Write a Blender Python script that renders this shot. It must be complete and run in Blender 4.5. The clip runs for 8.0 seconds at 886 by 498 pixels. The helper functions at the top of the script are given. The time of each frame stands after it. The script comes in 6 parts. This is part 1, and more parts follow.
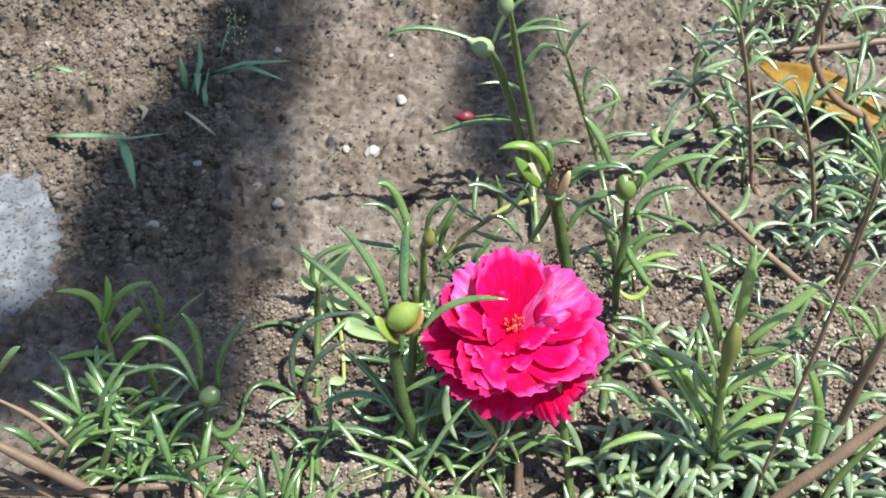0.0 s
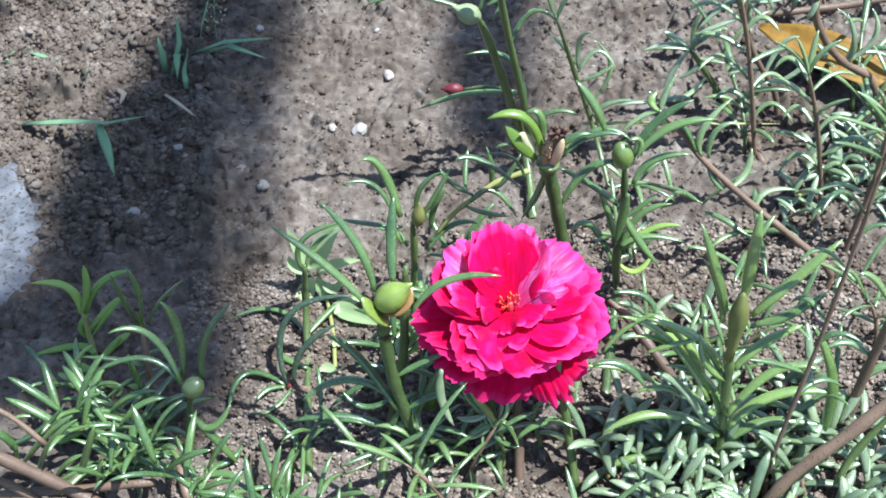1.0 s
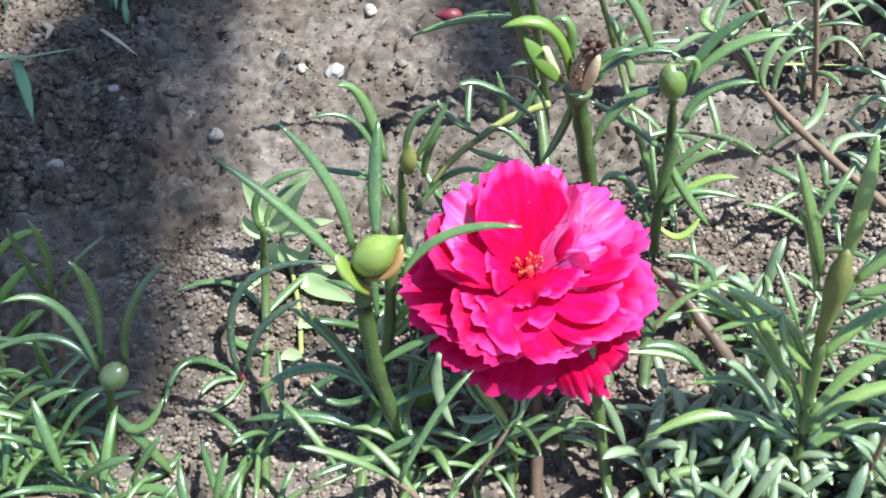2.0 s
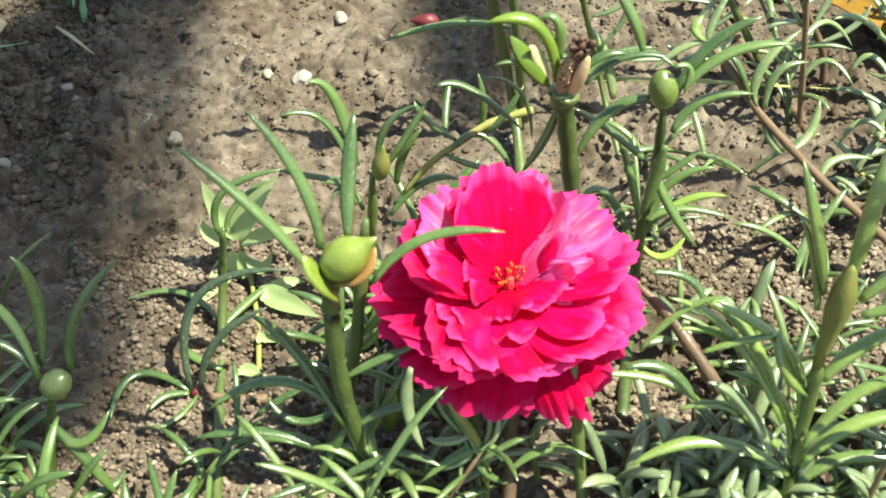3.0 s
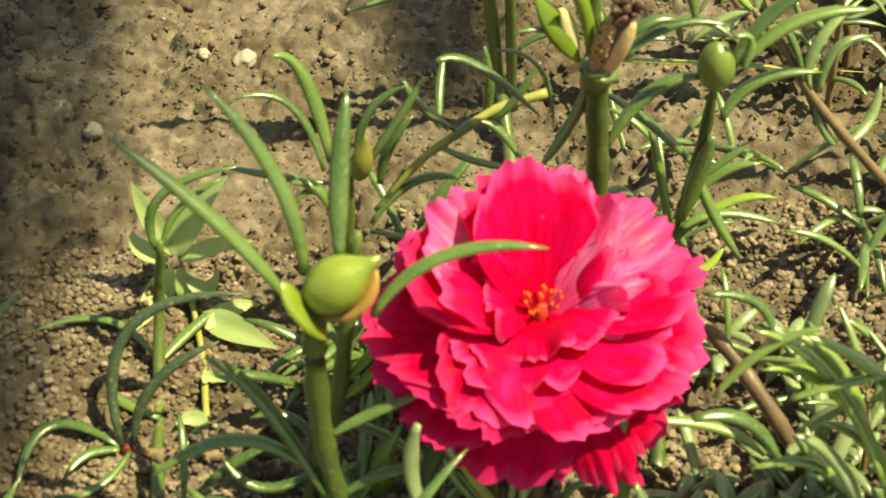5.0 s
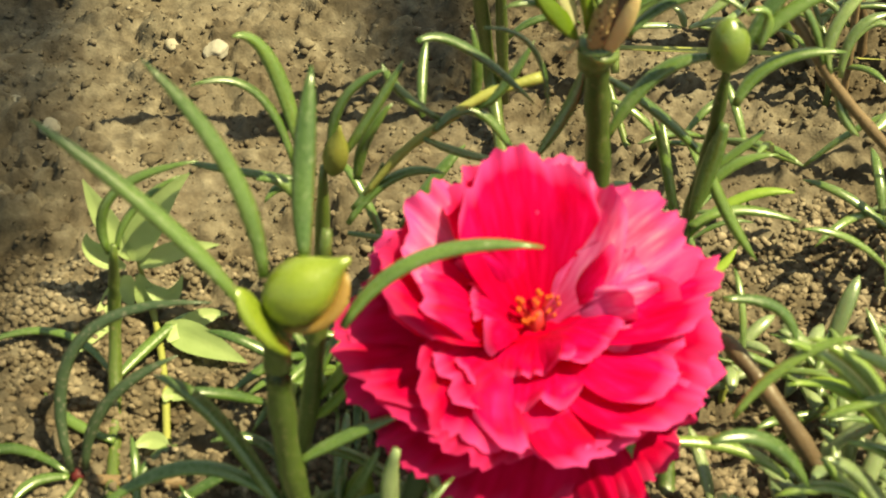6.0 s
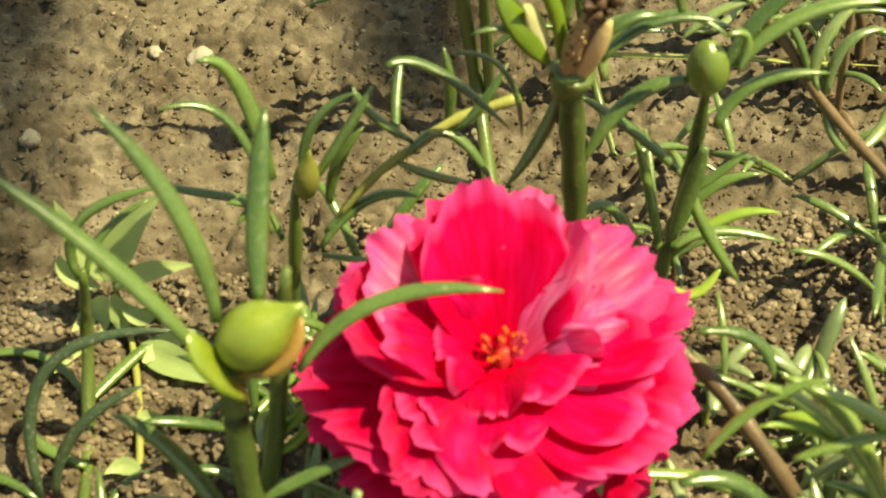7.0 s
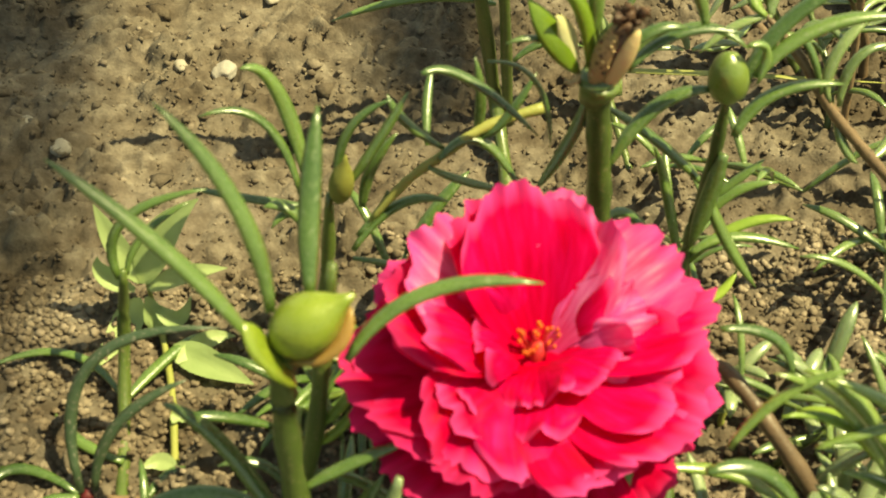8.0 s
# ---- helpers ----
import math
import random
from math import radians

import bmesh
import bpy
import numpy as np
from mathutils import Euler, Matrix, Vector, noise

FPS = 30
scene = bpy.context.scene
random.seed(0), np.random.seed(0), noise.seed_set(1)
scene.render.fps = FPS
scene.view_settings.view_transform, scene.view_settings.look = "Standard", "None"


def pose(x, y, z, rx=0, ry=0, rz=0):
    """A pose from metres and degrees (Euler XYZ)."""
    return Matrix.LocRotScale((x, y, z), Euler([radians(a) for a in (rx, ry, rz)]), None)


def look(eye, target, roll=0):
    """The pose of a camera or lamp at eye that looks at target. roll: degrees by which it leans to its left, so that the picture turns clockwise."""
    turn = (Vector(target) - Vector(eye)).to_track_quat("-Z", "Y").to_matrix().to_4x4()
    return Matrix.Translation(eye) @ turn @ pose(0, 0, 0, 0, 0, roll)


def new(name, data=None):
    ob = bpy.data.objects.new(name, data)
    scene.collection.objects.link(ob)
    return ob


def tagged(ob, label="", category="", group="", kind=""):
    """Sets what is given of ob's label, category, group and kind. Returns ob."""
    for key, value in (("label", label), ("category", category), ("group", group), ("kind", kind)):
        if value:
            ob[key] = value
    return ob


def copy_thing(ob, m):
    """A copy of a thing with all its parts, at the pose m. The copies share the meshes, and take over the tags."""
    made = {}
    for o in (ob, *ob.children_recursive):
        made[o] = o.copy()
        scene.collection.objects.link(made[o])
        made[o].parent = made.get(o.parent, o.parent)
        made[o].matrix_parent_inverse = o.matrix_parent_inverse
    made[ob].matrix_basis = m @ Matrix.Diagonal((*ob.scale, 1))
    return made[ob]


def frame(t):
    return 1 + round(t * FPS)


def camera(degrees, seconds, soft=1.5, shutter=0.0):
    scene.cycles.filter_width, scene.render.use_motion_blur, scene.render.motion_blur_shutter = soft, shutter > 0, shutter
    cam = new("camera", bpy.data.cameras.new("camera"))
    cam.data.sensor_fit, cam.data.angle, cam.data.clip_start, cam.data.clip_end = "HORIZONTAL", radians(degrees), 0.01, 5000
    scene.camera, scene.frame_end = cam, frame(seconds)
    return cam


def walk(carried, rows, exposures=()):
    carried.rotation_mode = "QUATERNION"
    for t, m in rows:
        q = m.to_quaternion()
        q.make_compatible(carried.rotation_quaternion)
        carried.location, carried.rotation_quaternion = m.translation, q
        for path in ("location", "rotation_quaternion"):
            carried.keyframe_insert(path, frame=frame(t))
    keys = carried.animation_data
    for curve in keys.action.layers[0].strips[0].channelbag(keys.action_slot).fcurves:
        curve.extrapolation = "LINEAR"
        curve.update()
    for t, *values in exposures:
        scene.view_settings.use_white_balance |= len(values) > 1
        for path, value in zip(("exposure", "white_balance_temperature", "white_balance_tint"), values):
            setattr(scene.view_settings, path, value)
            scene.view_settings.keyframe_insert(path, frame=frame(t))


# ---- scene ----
cam = camera(38, 8.0, 1.7)
cam.data.dof.use_dof, cam.data.dof.focus_distance, cam.data.dof.aperture_fstop = True, 0.35, 50.0
PATH = [
    (0, (-0.01266, -0.19760, 0.32609), (-0.0210, 1.1752, -1.1284), -2.37),
    (0.5, (-0.02399, -0.20773, 0.31635), (-0.0086, 1.1819, -1.1220), -2.73),
    (1, (-0.00911, -0.18775, 0.31129), (-0.0245, 1.1702, -1.1570), -4.35),
    (1.2, (-0.01016, -0.17759, 0.28995), (-0.0215, 1.1911, -1.1683), -4.04),
    (2.3, (-0.01989, -0.12975, 0.23262), (0.0436, 1.2390, -1.2242), -1.21),
    (2.5, (-0.02303, -0.12409, 0.22499), (0.0752, 1.2551, -1.2201), 0.03),
    (3, (-0.01961, -0.13466, 0.22596), (0.0807, 1.2772, -1.1871), 1.22),
    (3.5, (-0.02789, -0.12345, 0.22681), (0.1255, 1.2609, -1.2085), 2.68),
    (4, (-0.02946, -0.10765, 0.21275), (0.1628, 1.2741, -1.2203), 3.39),
    (4.2, (-0.02813, -0.10958, 0.20807), (0.1625, 1.2797, -1.2179), 2.88),
    (5.3, (-0.03321, -0.08865, 0.18521), (0.2236, 1.3086, -1.2226), 5.41),
    (5.5, (-0.03238, -0.08891, 0.18393), (0.2112, 1.3089, -1.2256), 4.93),
    (6, (-0.02778, -0.07793, 0.17268), (0.2242, 1.3286, -1.2266), 4.69),
    (6.5, (-0.02947, -0.07795, 0.17556), (0.2278, 1.3276, -1.2238), 4.80),
    (7, (-0.01995, -0.07049, 0.17594), (0.2001, 1.3110, -1.2534), 3.88),
    (7.5, (-0.03007, -0.07579, 0.17554), (0.2195, 1.3300, -1.2250), 5.06),
    (8, (-0.02748, -0.07764, 0.17825), (0.2132, 1.3309, -1.2211), 4.61),
]
WALK_TINT = [
    (0, 1.47, 6100, 2), (0.9, 1.46, 5400, 4), (2.6, 1.66, 6100, 0), (3.3, 1.60, 8900, -13), (4.0, 1.47, 11700, -15), (5.3, 1.27, 13900, -17), (8, 1.19, 15000, -18),
]
walk(cam, [(t, look(eye, target, roll)) for t, eye, target, roll in PATH], WALK_TINT)

# ---- daylight ----
SUN_AZIMUTH, SUN_ELEVATION = 102.0, 65.0      # degrees east of +y, degrees over the horizon
az, el = radians(SUN_AZIMUTH), radians(SUN_ELEVATION)
TO_SUN = Vector((math.sin(az) * math.cos(el), math.cos(az) * math.cos(el), math.sin(el)))
world = bpy.data.worlds.new("sky")
world.use_nodes = True
scene.world = world
sky = world.node_tree.nodes.new("ShaderNodeTexSky")
sky.sky_type, sky.sun_disc = "NISHITA", False
sky.sun_elevation, sky.sun_rotation = el, az
world.node_tree.links.new(sky.outputs[0], world.node_tree.nodes["Background"].inputs[0])
world.node_tree.nodes["Background"].inputs[1].default_value = 0.086
sun = new("sun", bpy.data.lights.new("sun", "SUN"))
sun.data.energy, sun.data.angle, sun.data.color = 4.7, radians(0.55), (1.0, 0.96, 0.90)
sun.matrix_world = look(TO_SUN * 3, (0, 0, 0))

CM = 0.01


# ---- materials ----
def shader(name):
    m = bpy.data.materials.new(name)
    m.use_nodes = True
    return m, m.node_tree.nodes, m.node_tree.links, m.node_tree.nodes["Principled BSDF"]


def noise_node(nodes, links, scale, detail, coords="Object", stretch=(1, 1, 1)):
    tc, mp = nodes.new("ShaderNodeTexCoord"), nodes.new("ShaderNodeMapping")
    mp.inputs["Scale"].default_value = stretch
    tex = nodes.new("ShaderNodeTexNoise")
    tex.inputs["Scale"].default_value, tex.inputs["Detail"].default_value = scale, detail
    links.new(tc.outputs[coords], mp.inputs[0])
    links.new(mp.outputs[0], tex.inputs[0])
    return tex


def ramp_node(nodes, links, source, stops):
    r = nodes.new("ShaderNodeValToRGB")
    while len(r.color_ramp.elements) < len(stops):
        r.color_ramp.elements.new(0.5)
    for e, (at, col) in zip(r.color_ramp.elements, stops):
        e.position, e.color = at, (*col, 1)
    links.new(source, r.inputs[0])
    return r


def mixed(nodes, links, mode, fac, a, b):
    x = nodes.new("ShaderNodeMix")
    x.data_type, x.blend_type = "RGBA", mode
    for sock, v in ((x.inputs["Factor"], fac), (x.inputs["A"], a), (x.inputs["B"], b)):
        if isinstance(v, (int, float)):
            sock.default_value = v
        elif isinstance(v, tuple):
            sock.default_value = (*v, 1)
        else:
            links.new(v, sock)
    return x.outputs["Result"]


def add_bump(nodes, links, bsdf, height, strength, distance):
    b = nodes.new("ShaderNodeBump")
    b.inputs["Strength"].default_value, b.inputs["Distance"].default_value = strength, distance
    links.new(height, b.inputs["Height"])
    links.new(b.outputs[0], bsdf.inputs["Normal"])


def soft_tissue(name, dark, light, rough, glow, speckle=None, specks=0.62, spec=0.5, gloss=0.0, fleshy=0.0):
    """Plant tissue: two tones that vary from piece to piece and along it, some light let through."""
    m, nodes, links, bsdf = shader(name)
    info = nodes.new("ShaderNodeObjectInfo")
    big = noise_node(nodes, links, 160, 3)
    fine = noise_node(nodes, links, 1500, 2)
    add = nodes.new("ShaderNodeMath")
    add.operation = "MULTIPLY_ADD"
    links.new(info.outputs["Random"], add.inputs[0])
    add.inputs[1].default_value = 0.55
    half = nodes.new("ShaderNodeMath")
    half.operation = "MULTIPLY_ADD"
    links.new(big.outputs[0], half.inputs[0])
    half.inputs[1].default_value, half.inputs[2].default_value = 0.9, -0.22
    links.new(half.outputs[0], add.inputs[2])
    col = ramp_node(nodes, links, add.outputs[0], [(0.1, dark), (0.9, light)]).outputs[0]
    if speckle:
        mask = ramp_node(nodes, links, fine.outputs[0], [(specks - 0.04, (0, 0, 0)), (specks + 0.05, (1, 1, 1))]).outputs[0]
        col = mixed(nodes, links, "MIX", mask, col, speckle)
    links.new(col, bsdf.inputs["Base Color"])
    bsdf.inputs["Roughness"].default_value = rough
    bsdf.inputs["Specular IOR Level"].default_value = spec
    bsdf.inputs["Coat Weight"].default_value, bsdf.inputs["Coat Roughness"].default_value = gloss, 0.30
    rr = ramp_node(nodes, links, fine.outputs[0], [(0.3, (rough * 0.75,) * 3), (0.75, (min(1, rough * 1.5),) * 3)])
    links.new(rr.outputs[0], bsdf.inputs["Roughness"])
    add_bump(nodes, links, bsdf, fine.outputs[0], 0.4, 0.0002)
    if fleshy:
        bsdf.inputs["Subsurface Weight"].default_value, bsdf.inputs["Subsurface Scale"].default_value = fleshy, 0.0022
        bsdf.inputs["Subsurface Radius"].default_value = (0.7, 1.0, 0.3)
    elif glow:
        tr, mx = nodes.new("ShaderNodeBsdfTranslucent"), nodes.new("ShaderNodeMixShader")
        links.new(col, tr.inputs[0])
        mx.inputs[0].default_value = glow
        links.new(bsdf.outputs[0], mx.inputs[1])
        links.new(tr.outputs[0], mx.inputs[2])
        links.new(mx.outputs[0], nodes["Material Output"].inputs[0])
    return m


leaf_green = soft_tissue("leaf_green", (0.033, 0.068, 0.017), (0.106, 0.166, 0.044), 0.30, 0.0, (0.13, 0.165, 0.085), 0.66, 0.5, 0.8, 0.12)
leaf_fresh = soft_tissue("leaf_fresh", (0.048, 0.088, 0.024), (0.140, 0.195, 0.062), 0.30, 0.0, (0.17, 0.22, 0.12), 0.68, 0.6, 0.9, 0.25)
leaf_dark = soft_tissue("leaf_dark", (0.030, 0.055, 0.030), (0.06, 0.085, 0.045), 0.42, 0.05, (0.13, 0.13, 0.10), 0.62, 0.5, 0.3)
leaf_pale = soft_tissue("leaf_pale", (0.18, 0.28, 0.06), (0.33, 0.44, 0.09), 0.35, 0.25)
leaf_vivid = soft_tissue("leaf_vivid", (0.10, 0.175, 0.022), (0.20, 0.29, 0.045), 0.32, 0.30, None, 0.6, 0.5, 0.5)
leaf_cream = soft_tissue("leaf_cream", (0.52, 0.52, 0.24), (0.72, 0.68, 0.42), 0.5, 0.35)
leaf_weed = soft_tissue("leaf_weed", (0.30, 0.40, 0.17), (0.45, 0.54, 0.27), 0.42, 0.42)
leaf_bright = soft_tissue("leaf_bright", (0.072, 0.112, 0.040), (0.190, 0.245, 0.100), 0.30, 0.0, (0.19, 0.23, 0.14), 0.66, 0.6, 0.9, 0.25)
leaf_lime = soft_tissue("leaf_lime", (0.072, 0.118, 0.025), (0.172, 0.240, 0.056), 0.30, 0.0, (0.2, 0.26, 0.12), 0.68, 0.6, 0.9, 0.35)
leaf_silver = soft_tissue("leaf_silver", (0.095, 0.135, 0.066), (0.235, 0.280, 0.155), 0.32, 0.0, None, 0.6, 0.7, 0.9, 0.30)
# leaf green darkened: the bloom's shadow is put into the colour
leaf_shaded = soft_tissue("leaf_shaded", (0.018, 0.035, 0.016), (0.035, 0.06, 0.025), 0.45, 0.03)
leaf_fallen = soft_tissue("leaf_fallen", (0.15, 0.070, 0.001), (0.32, 0.175, 0.002), 0.6, 0.10, (0.10, 0.05, 0.015), 0.64)
grass_green = soft_tissue("grass_green", (0.12, 0.23, 0.11), (0.25, 0.37, 0.19), 0.4, 0.2)
straw = soft_tissue("straw", (0.22, 0.16, 0.10), (0.42, 0.33, 0.22), 0.7, 0.0)
stem_green = soft_tissue("stem_green", (0.036, 0.060, 0.015), (0.094, 0.128, 0.034), 0.36, 0.0, (0.16, 0.14, 0.075), 0.66, 0.5, 0.4, 0.2)
stem_yellow = soft_tissue("stem_yellow", (0.20, 0.22, 0.06), (0.34, 0.32, 0.11), 0.45, 0.1)
stem_brown = soft_tissue("stem_brown", (0.085, 0.052, 0.033), (0.20, 0.128, 0.080), 0.5, 0.0, (0.07, 0.045, 0.03), 0.63)
bud_green = soft_tissue("bud_green", (0.085, 0.130, 0.016), (0.20, 0.245, 0.040), 0.32, 0.0, None, 0.6, 0.6, 0.5, 0.3)
bud_dark = soft_tissue("bud_dark", (0.06, 0.10, 0.018), (0.14, 0.19, 0.042), 0.34, 0.0, None, 0.6, 0.6, 0.6, 0.3)
bud_blush = soft_tissue("bud_blush", (0.15, 0.10, 0.025), (0.26, 0.14, 0.045), 0.4, 0.0, None, 0.6, 0.5, 0.3, 0.2)
bud_olive = soft_tissue("bud_olive", (0.11, 0.12, 0.03), (0.23, 0.22, 0.06), 0.45, 0.08)
bud_grey = soft_tissue("bud_grey", (0.15, 0.19, 0.085), (0.27, 0.31, 0.16), 0.4, 0.2)
bud_dull = soft_tissue("bud_dull", (0.065, 0.092, 0.030), (0.135, 0.165, 0.060), 0.34, 0.0, None, 0.6, 0.6, 0.6, 0.2)
pod_brown = soft_tissue("pod_brown", (0.20, 0.125, 0.058), (0.46, 0.31, 0.17), 0.65, 0.0, (0.06, 0.038, 0.018), 0.60)
pod_red = soft_tissue("pod_red", (0.065, 0.006, 0.010), (0.15, 0.014, 0.022), 0.55, 0.1)
pollen = soft_tissue("pollen", (0.50, 0.04, 0.02), (0.74, 0.13, 0.03), 0.6, 0.1)
filament = soft_tissue("filament", (0.45, 0.01, 0.03), (0.65, 0.04, 0.06), 0.5, 0.15)


def petal_tissue(name, deep, mid, pale, rim, lilac_from, edge=0.66):
    """Petal tissue, veined lengthwise, deeper towards its foot and paler at the rim, where sunlight is painted in."""
    m, nodes, links, bsdf = shader(name)
    veins = noise_node(nodes, links, 4, 4, "UV", (0.8, 4, 1))
    info = nodes.new("ShaderNodeObjectInfo")
    soft = noise_node(nodes, links, 90, 2)
    tone = ramp_node(nodes, links, veins.outputs[0], [(0.28, deep), (0.55, mid), (0.80, pale)]).outputs[0]
    shift = ramp_node(nodes, links, info.outputs["Random"], [(0.0, (0.92, 0.8, 0.75)), (1.0, (1.0, 1.0, 1.15))]).outputs[0]
    col = mixed(nodes, links, "MULTIPLY", 1.0, tone, shift)
    uv = nodes.new("ShaderNodeTexCoord")
    split = nodes.new("ShaderNodeSeparateXYZ")
    links.new(uv.outputs["UV"], split.inputs[0])
    along = ramp_node(nodes, links, split.outputs[0], [(0.1, (0.86, 0.3, 0.45)), (0.55, (1.0, 1.0, 1.0)), (0.84, (1.0, 1.5, 1.1)), (0.99, rim)]).outputs[0]
    col = mixed(nodes, links, "MULTIPLY", 1.0, col, along)
    # sunlight caught by the rim, put into the colour as a pink edge
    sunlit_rim = ramp_node(nodes, links, split.outputs[0], [(0.86, (0, 0, 0)), (0.985, (edge, edge, edge))]).outputs[0]
    col = mixed(nodes, links, "MIX", sunlit_rim, col, (0.80, 0.085, 0.37))
    # lilac patches at random; the sunlit petals get most of them
    lilac_patches = ramp_node(nodes, links, soft.outputs[0], [(lilac_from, (0, 0, 0)), (lilac_from + 0.16, (0.55, 0.55, 0.55))]).outputs[0]
    col = mixed(nodes, links, "MIX", lilac_patches, col, (0.76, 0.045, 0.32))
    links.new(col, bsdf.inputs["Base Color"])
    bsdf.inputs["Roughness"].default_value = 0.42
    bsdf.inputs["Specular IOR Level"].default_value = 0.02
    bsdf.inputs["Sheen Weight"].default_value, bsdf.inputs["Sheen Roughness"].default_value = 0.06, 0.4
    bsdf.inputs["Sheen Tint"].default_value = (1.0, 0.35, 0.8, 1)
    add_bump(nodes, links, bsdf, veins.outputs[0], 0.3, 0.0004)
    tr, mx = nodes.new("ShaderNodeBsdfTranslucent"), nodes.new("ShaderNodeMixShader")
    through_tone = ramp_node(nodes, links, veins.outputs[0], [(0.3, (0.72, 0.0, 0.07)), (0.7, (0.86, 0.0, 0.15))]).outputs[0]
    links.new(through_tone, tr.inputs[0])
    mx.inputs[0].default_value = 0.42
    links.new(bsdf.outputs[0], mx.inputs[1])
    links.new(tr.outputs[0], mx.inputs[2])
    links.new(mx.outputs[0], nodes["Material Output"].inputs[0])
    return m


petal_magenta = petal_tissue("petal_magenta", (0.46, 0.0008, 0.038), (0.60, 0.0016, 0.088), (0.68, 0.006, 0.160), (1.02, 2.0, 1.3), 0.66)
# magenta darkened: shade on the skirt and left petals put into the colour
petal_shaded = petal_tissue("petal_shaded", (0.40, 0.0006, 0.030), (0.53, 0.001, 0.058), (0.62, 0.004, 0.105), (1.0, 1.5, 1.2), 0.80, 0.30)
# paler lilac copy: sunlight on right and back petals put into the colour
petal_sunlit = petal_tissue("petal_sunlit", (0.62, 0.020, 0.20), (0.74, 0.14, 0.45), (0.84, 0.38, 0.70), (1.02, 1.5, 1.2), 0.42)


def soil_material(name, per_piece, pale=1.0):
    m, nodes, links, bsdf = shader(name)
    big = noise_node(nodes, links, 22, 4)
    mid = noise_node(nodes, links, 260, 4)
    fine = noise_node(nodes, links, 1600, 3)
    col = ramp_node(nodes, links, mid.outputs[0], [(0.30, (0.088, 0.071, 0.059)), (0.52, (0.136, 0.113, 0.096)), (0.74, (0.205, 0.175, 0.150))]).outputs[0]
    patch = ramp_node(nodes, links, big.outputs[0], [(0.36, (0.66 * pale, 0.62 * pale, 0.57 * pale)), (0.62, (1.0 * pale, 0.985 * pale, 0.97 * pale))]).outputs[0]
    col = mixed(nodes, links, "MULTIPLY", 1.0, col, patch)
    # darker brown patches about a centimetre wide, at random
    brown_tone = noise_node(nodes, links, 95, 3)
    col = mixed(nodes, links, "MULTIPLY", 1.0, col, ramp_node(nodes, links, brown_tone.outputs[0], [(0.34, (0.76, 0.71, 0.67)), (0.58, (1.08, 1.07, 1.05))]).outputs[0])
    if per_piece:
        geo = nodes.new("ShaderNodeNewGeometry")
        own = ramp_node(nodes, links, geo.outputs["Random Per Island"], [(0.0, (0.75, 0.72, 0.69)), (0.5, (1.05, 1.03, 1.0)), (0.88, (1.25, 1.22, 1.19)), (1.0, (1.7, 1.7, 1.7))]).outputs[0]
        col = mixed(nodes, links, "MULTIPLY", 1.0, col, own)
    grain = ramp_node(nodes, links, fine.outputs[0], [(0.3, (0.84,) * 3), (0.7, (1.12,) * 3)]).outputs[0]
    col = mixed(nodes, links, "MULTIPLY", 1.0, col, grain)
    links.new(col, bsdf.inputs["Base Color"])
    bsdf.inputs["Roughness"].default_value = 0.95
    bsdf.inputs["Specular IOR Level"].default_value = 0.2
    add_bump(nodes, links, bsdf, fine.outputs[0], 0.4, 0.0006)
    return m


soil = soil_material("soil", False)
soil_crumb = soil_material("soil_crumb", True)


def stone_material(name, dark, light, pits):
    m, nodes, links, bsdf = shader(name)
    mid = noise_node(nodes, links, 180, 4)
    fine = noise_node(nodes, links, 700, 3)
    col = ramp_node(nodes, links, mid.outputs[0], [(0.3, dark), (0.7, light)]).outputs[0]
    if pits:
        mask = ramp_node(nodes, links, fine.outputs[0], [(0.555, (0, 0, 0)), (0.61, (1, 1, 1))]).outputs[0]
        col = mixed(nodes, links, "MIX", mask, col, pits)
    links.new(col, bsdf.inputs["Base Color"])
    bsdf.inputs["Roughness"].default_value = 0.85
    add_bump(nodes, links, bsdf, fine.outputs[0], 0.5, 0.0008)
    return m


white_stone = stone_material("white_stone", (0.19, 0.165, 0.15), (0.35, 0.315, 0.29), None)
grey_stone = stone_material("grey_stone", (0.22, 0.185, 0.155), (0.38, 0.33, 0.285), (0.16, 0.13, 0.10))
cement = stone_material("cement", (0.070, 0.069, 0.074), (0.145, 0.143, 0.152), (0.045, 0.035, 0.032))


# ---- helpers for shapes ----
def part(name, mesh, material, parent, label=""):
    for poly in mesh.polygons:
        poly.use_smooth = True
    mesh.materials.append(material)
    ob = new(name, mesh)
    ob.parent = parent
    if label:
        tagged(ob, label)
    return ob


def tube(path, widths, heights, sides=8, origin=Vector((0, 0, 0)), face=Vector((0, 0, 1))):
    """A closed sweep of an ellipse along a path of points (metres); the flat side faces up."""
    verts, faces = [], []
    n = len(path)
    for i, q in enumerate(path):
        ahead = (path[min(i + 1, n - 1)] - path[max(i - 1, 0)]).normalized()
        side = ahead.cross(face)
        side = side.normalized() if side.length > 0.08 else Vector((1, 0, 0))
        over = side.cross(ahead).normalized()
        for k in range(sides):
            a = 2 * math.pi * k / sides
            verts.append(q - origin + side * (math.cos(a) * widths[i]) + over * (math.sin(a) * heights[i]))
    for i in range(n - 1):
        for k in range(sides):
            a, b = i * sides + k, i * sides + (k + 1) % sides
            faces.append((a, b, b + sides, a + sides))
    faces.append(tuple(reversed(range(sides))))
    faces.append(tuple(range((n - 1) * sides, n * sides)))
    mesh = bpy.data.meshes.new("sweep")
    mesh.from_pydata(verts, [], faces)
    mesh.update()
    return mesh


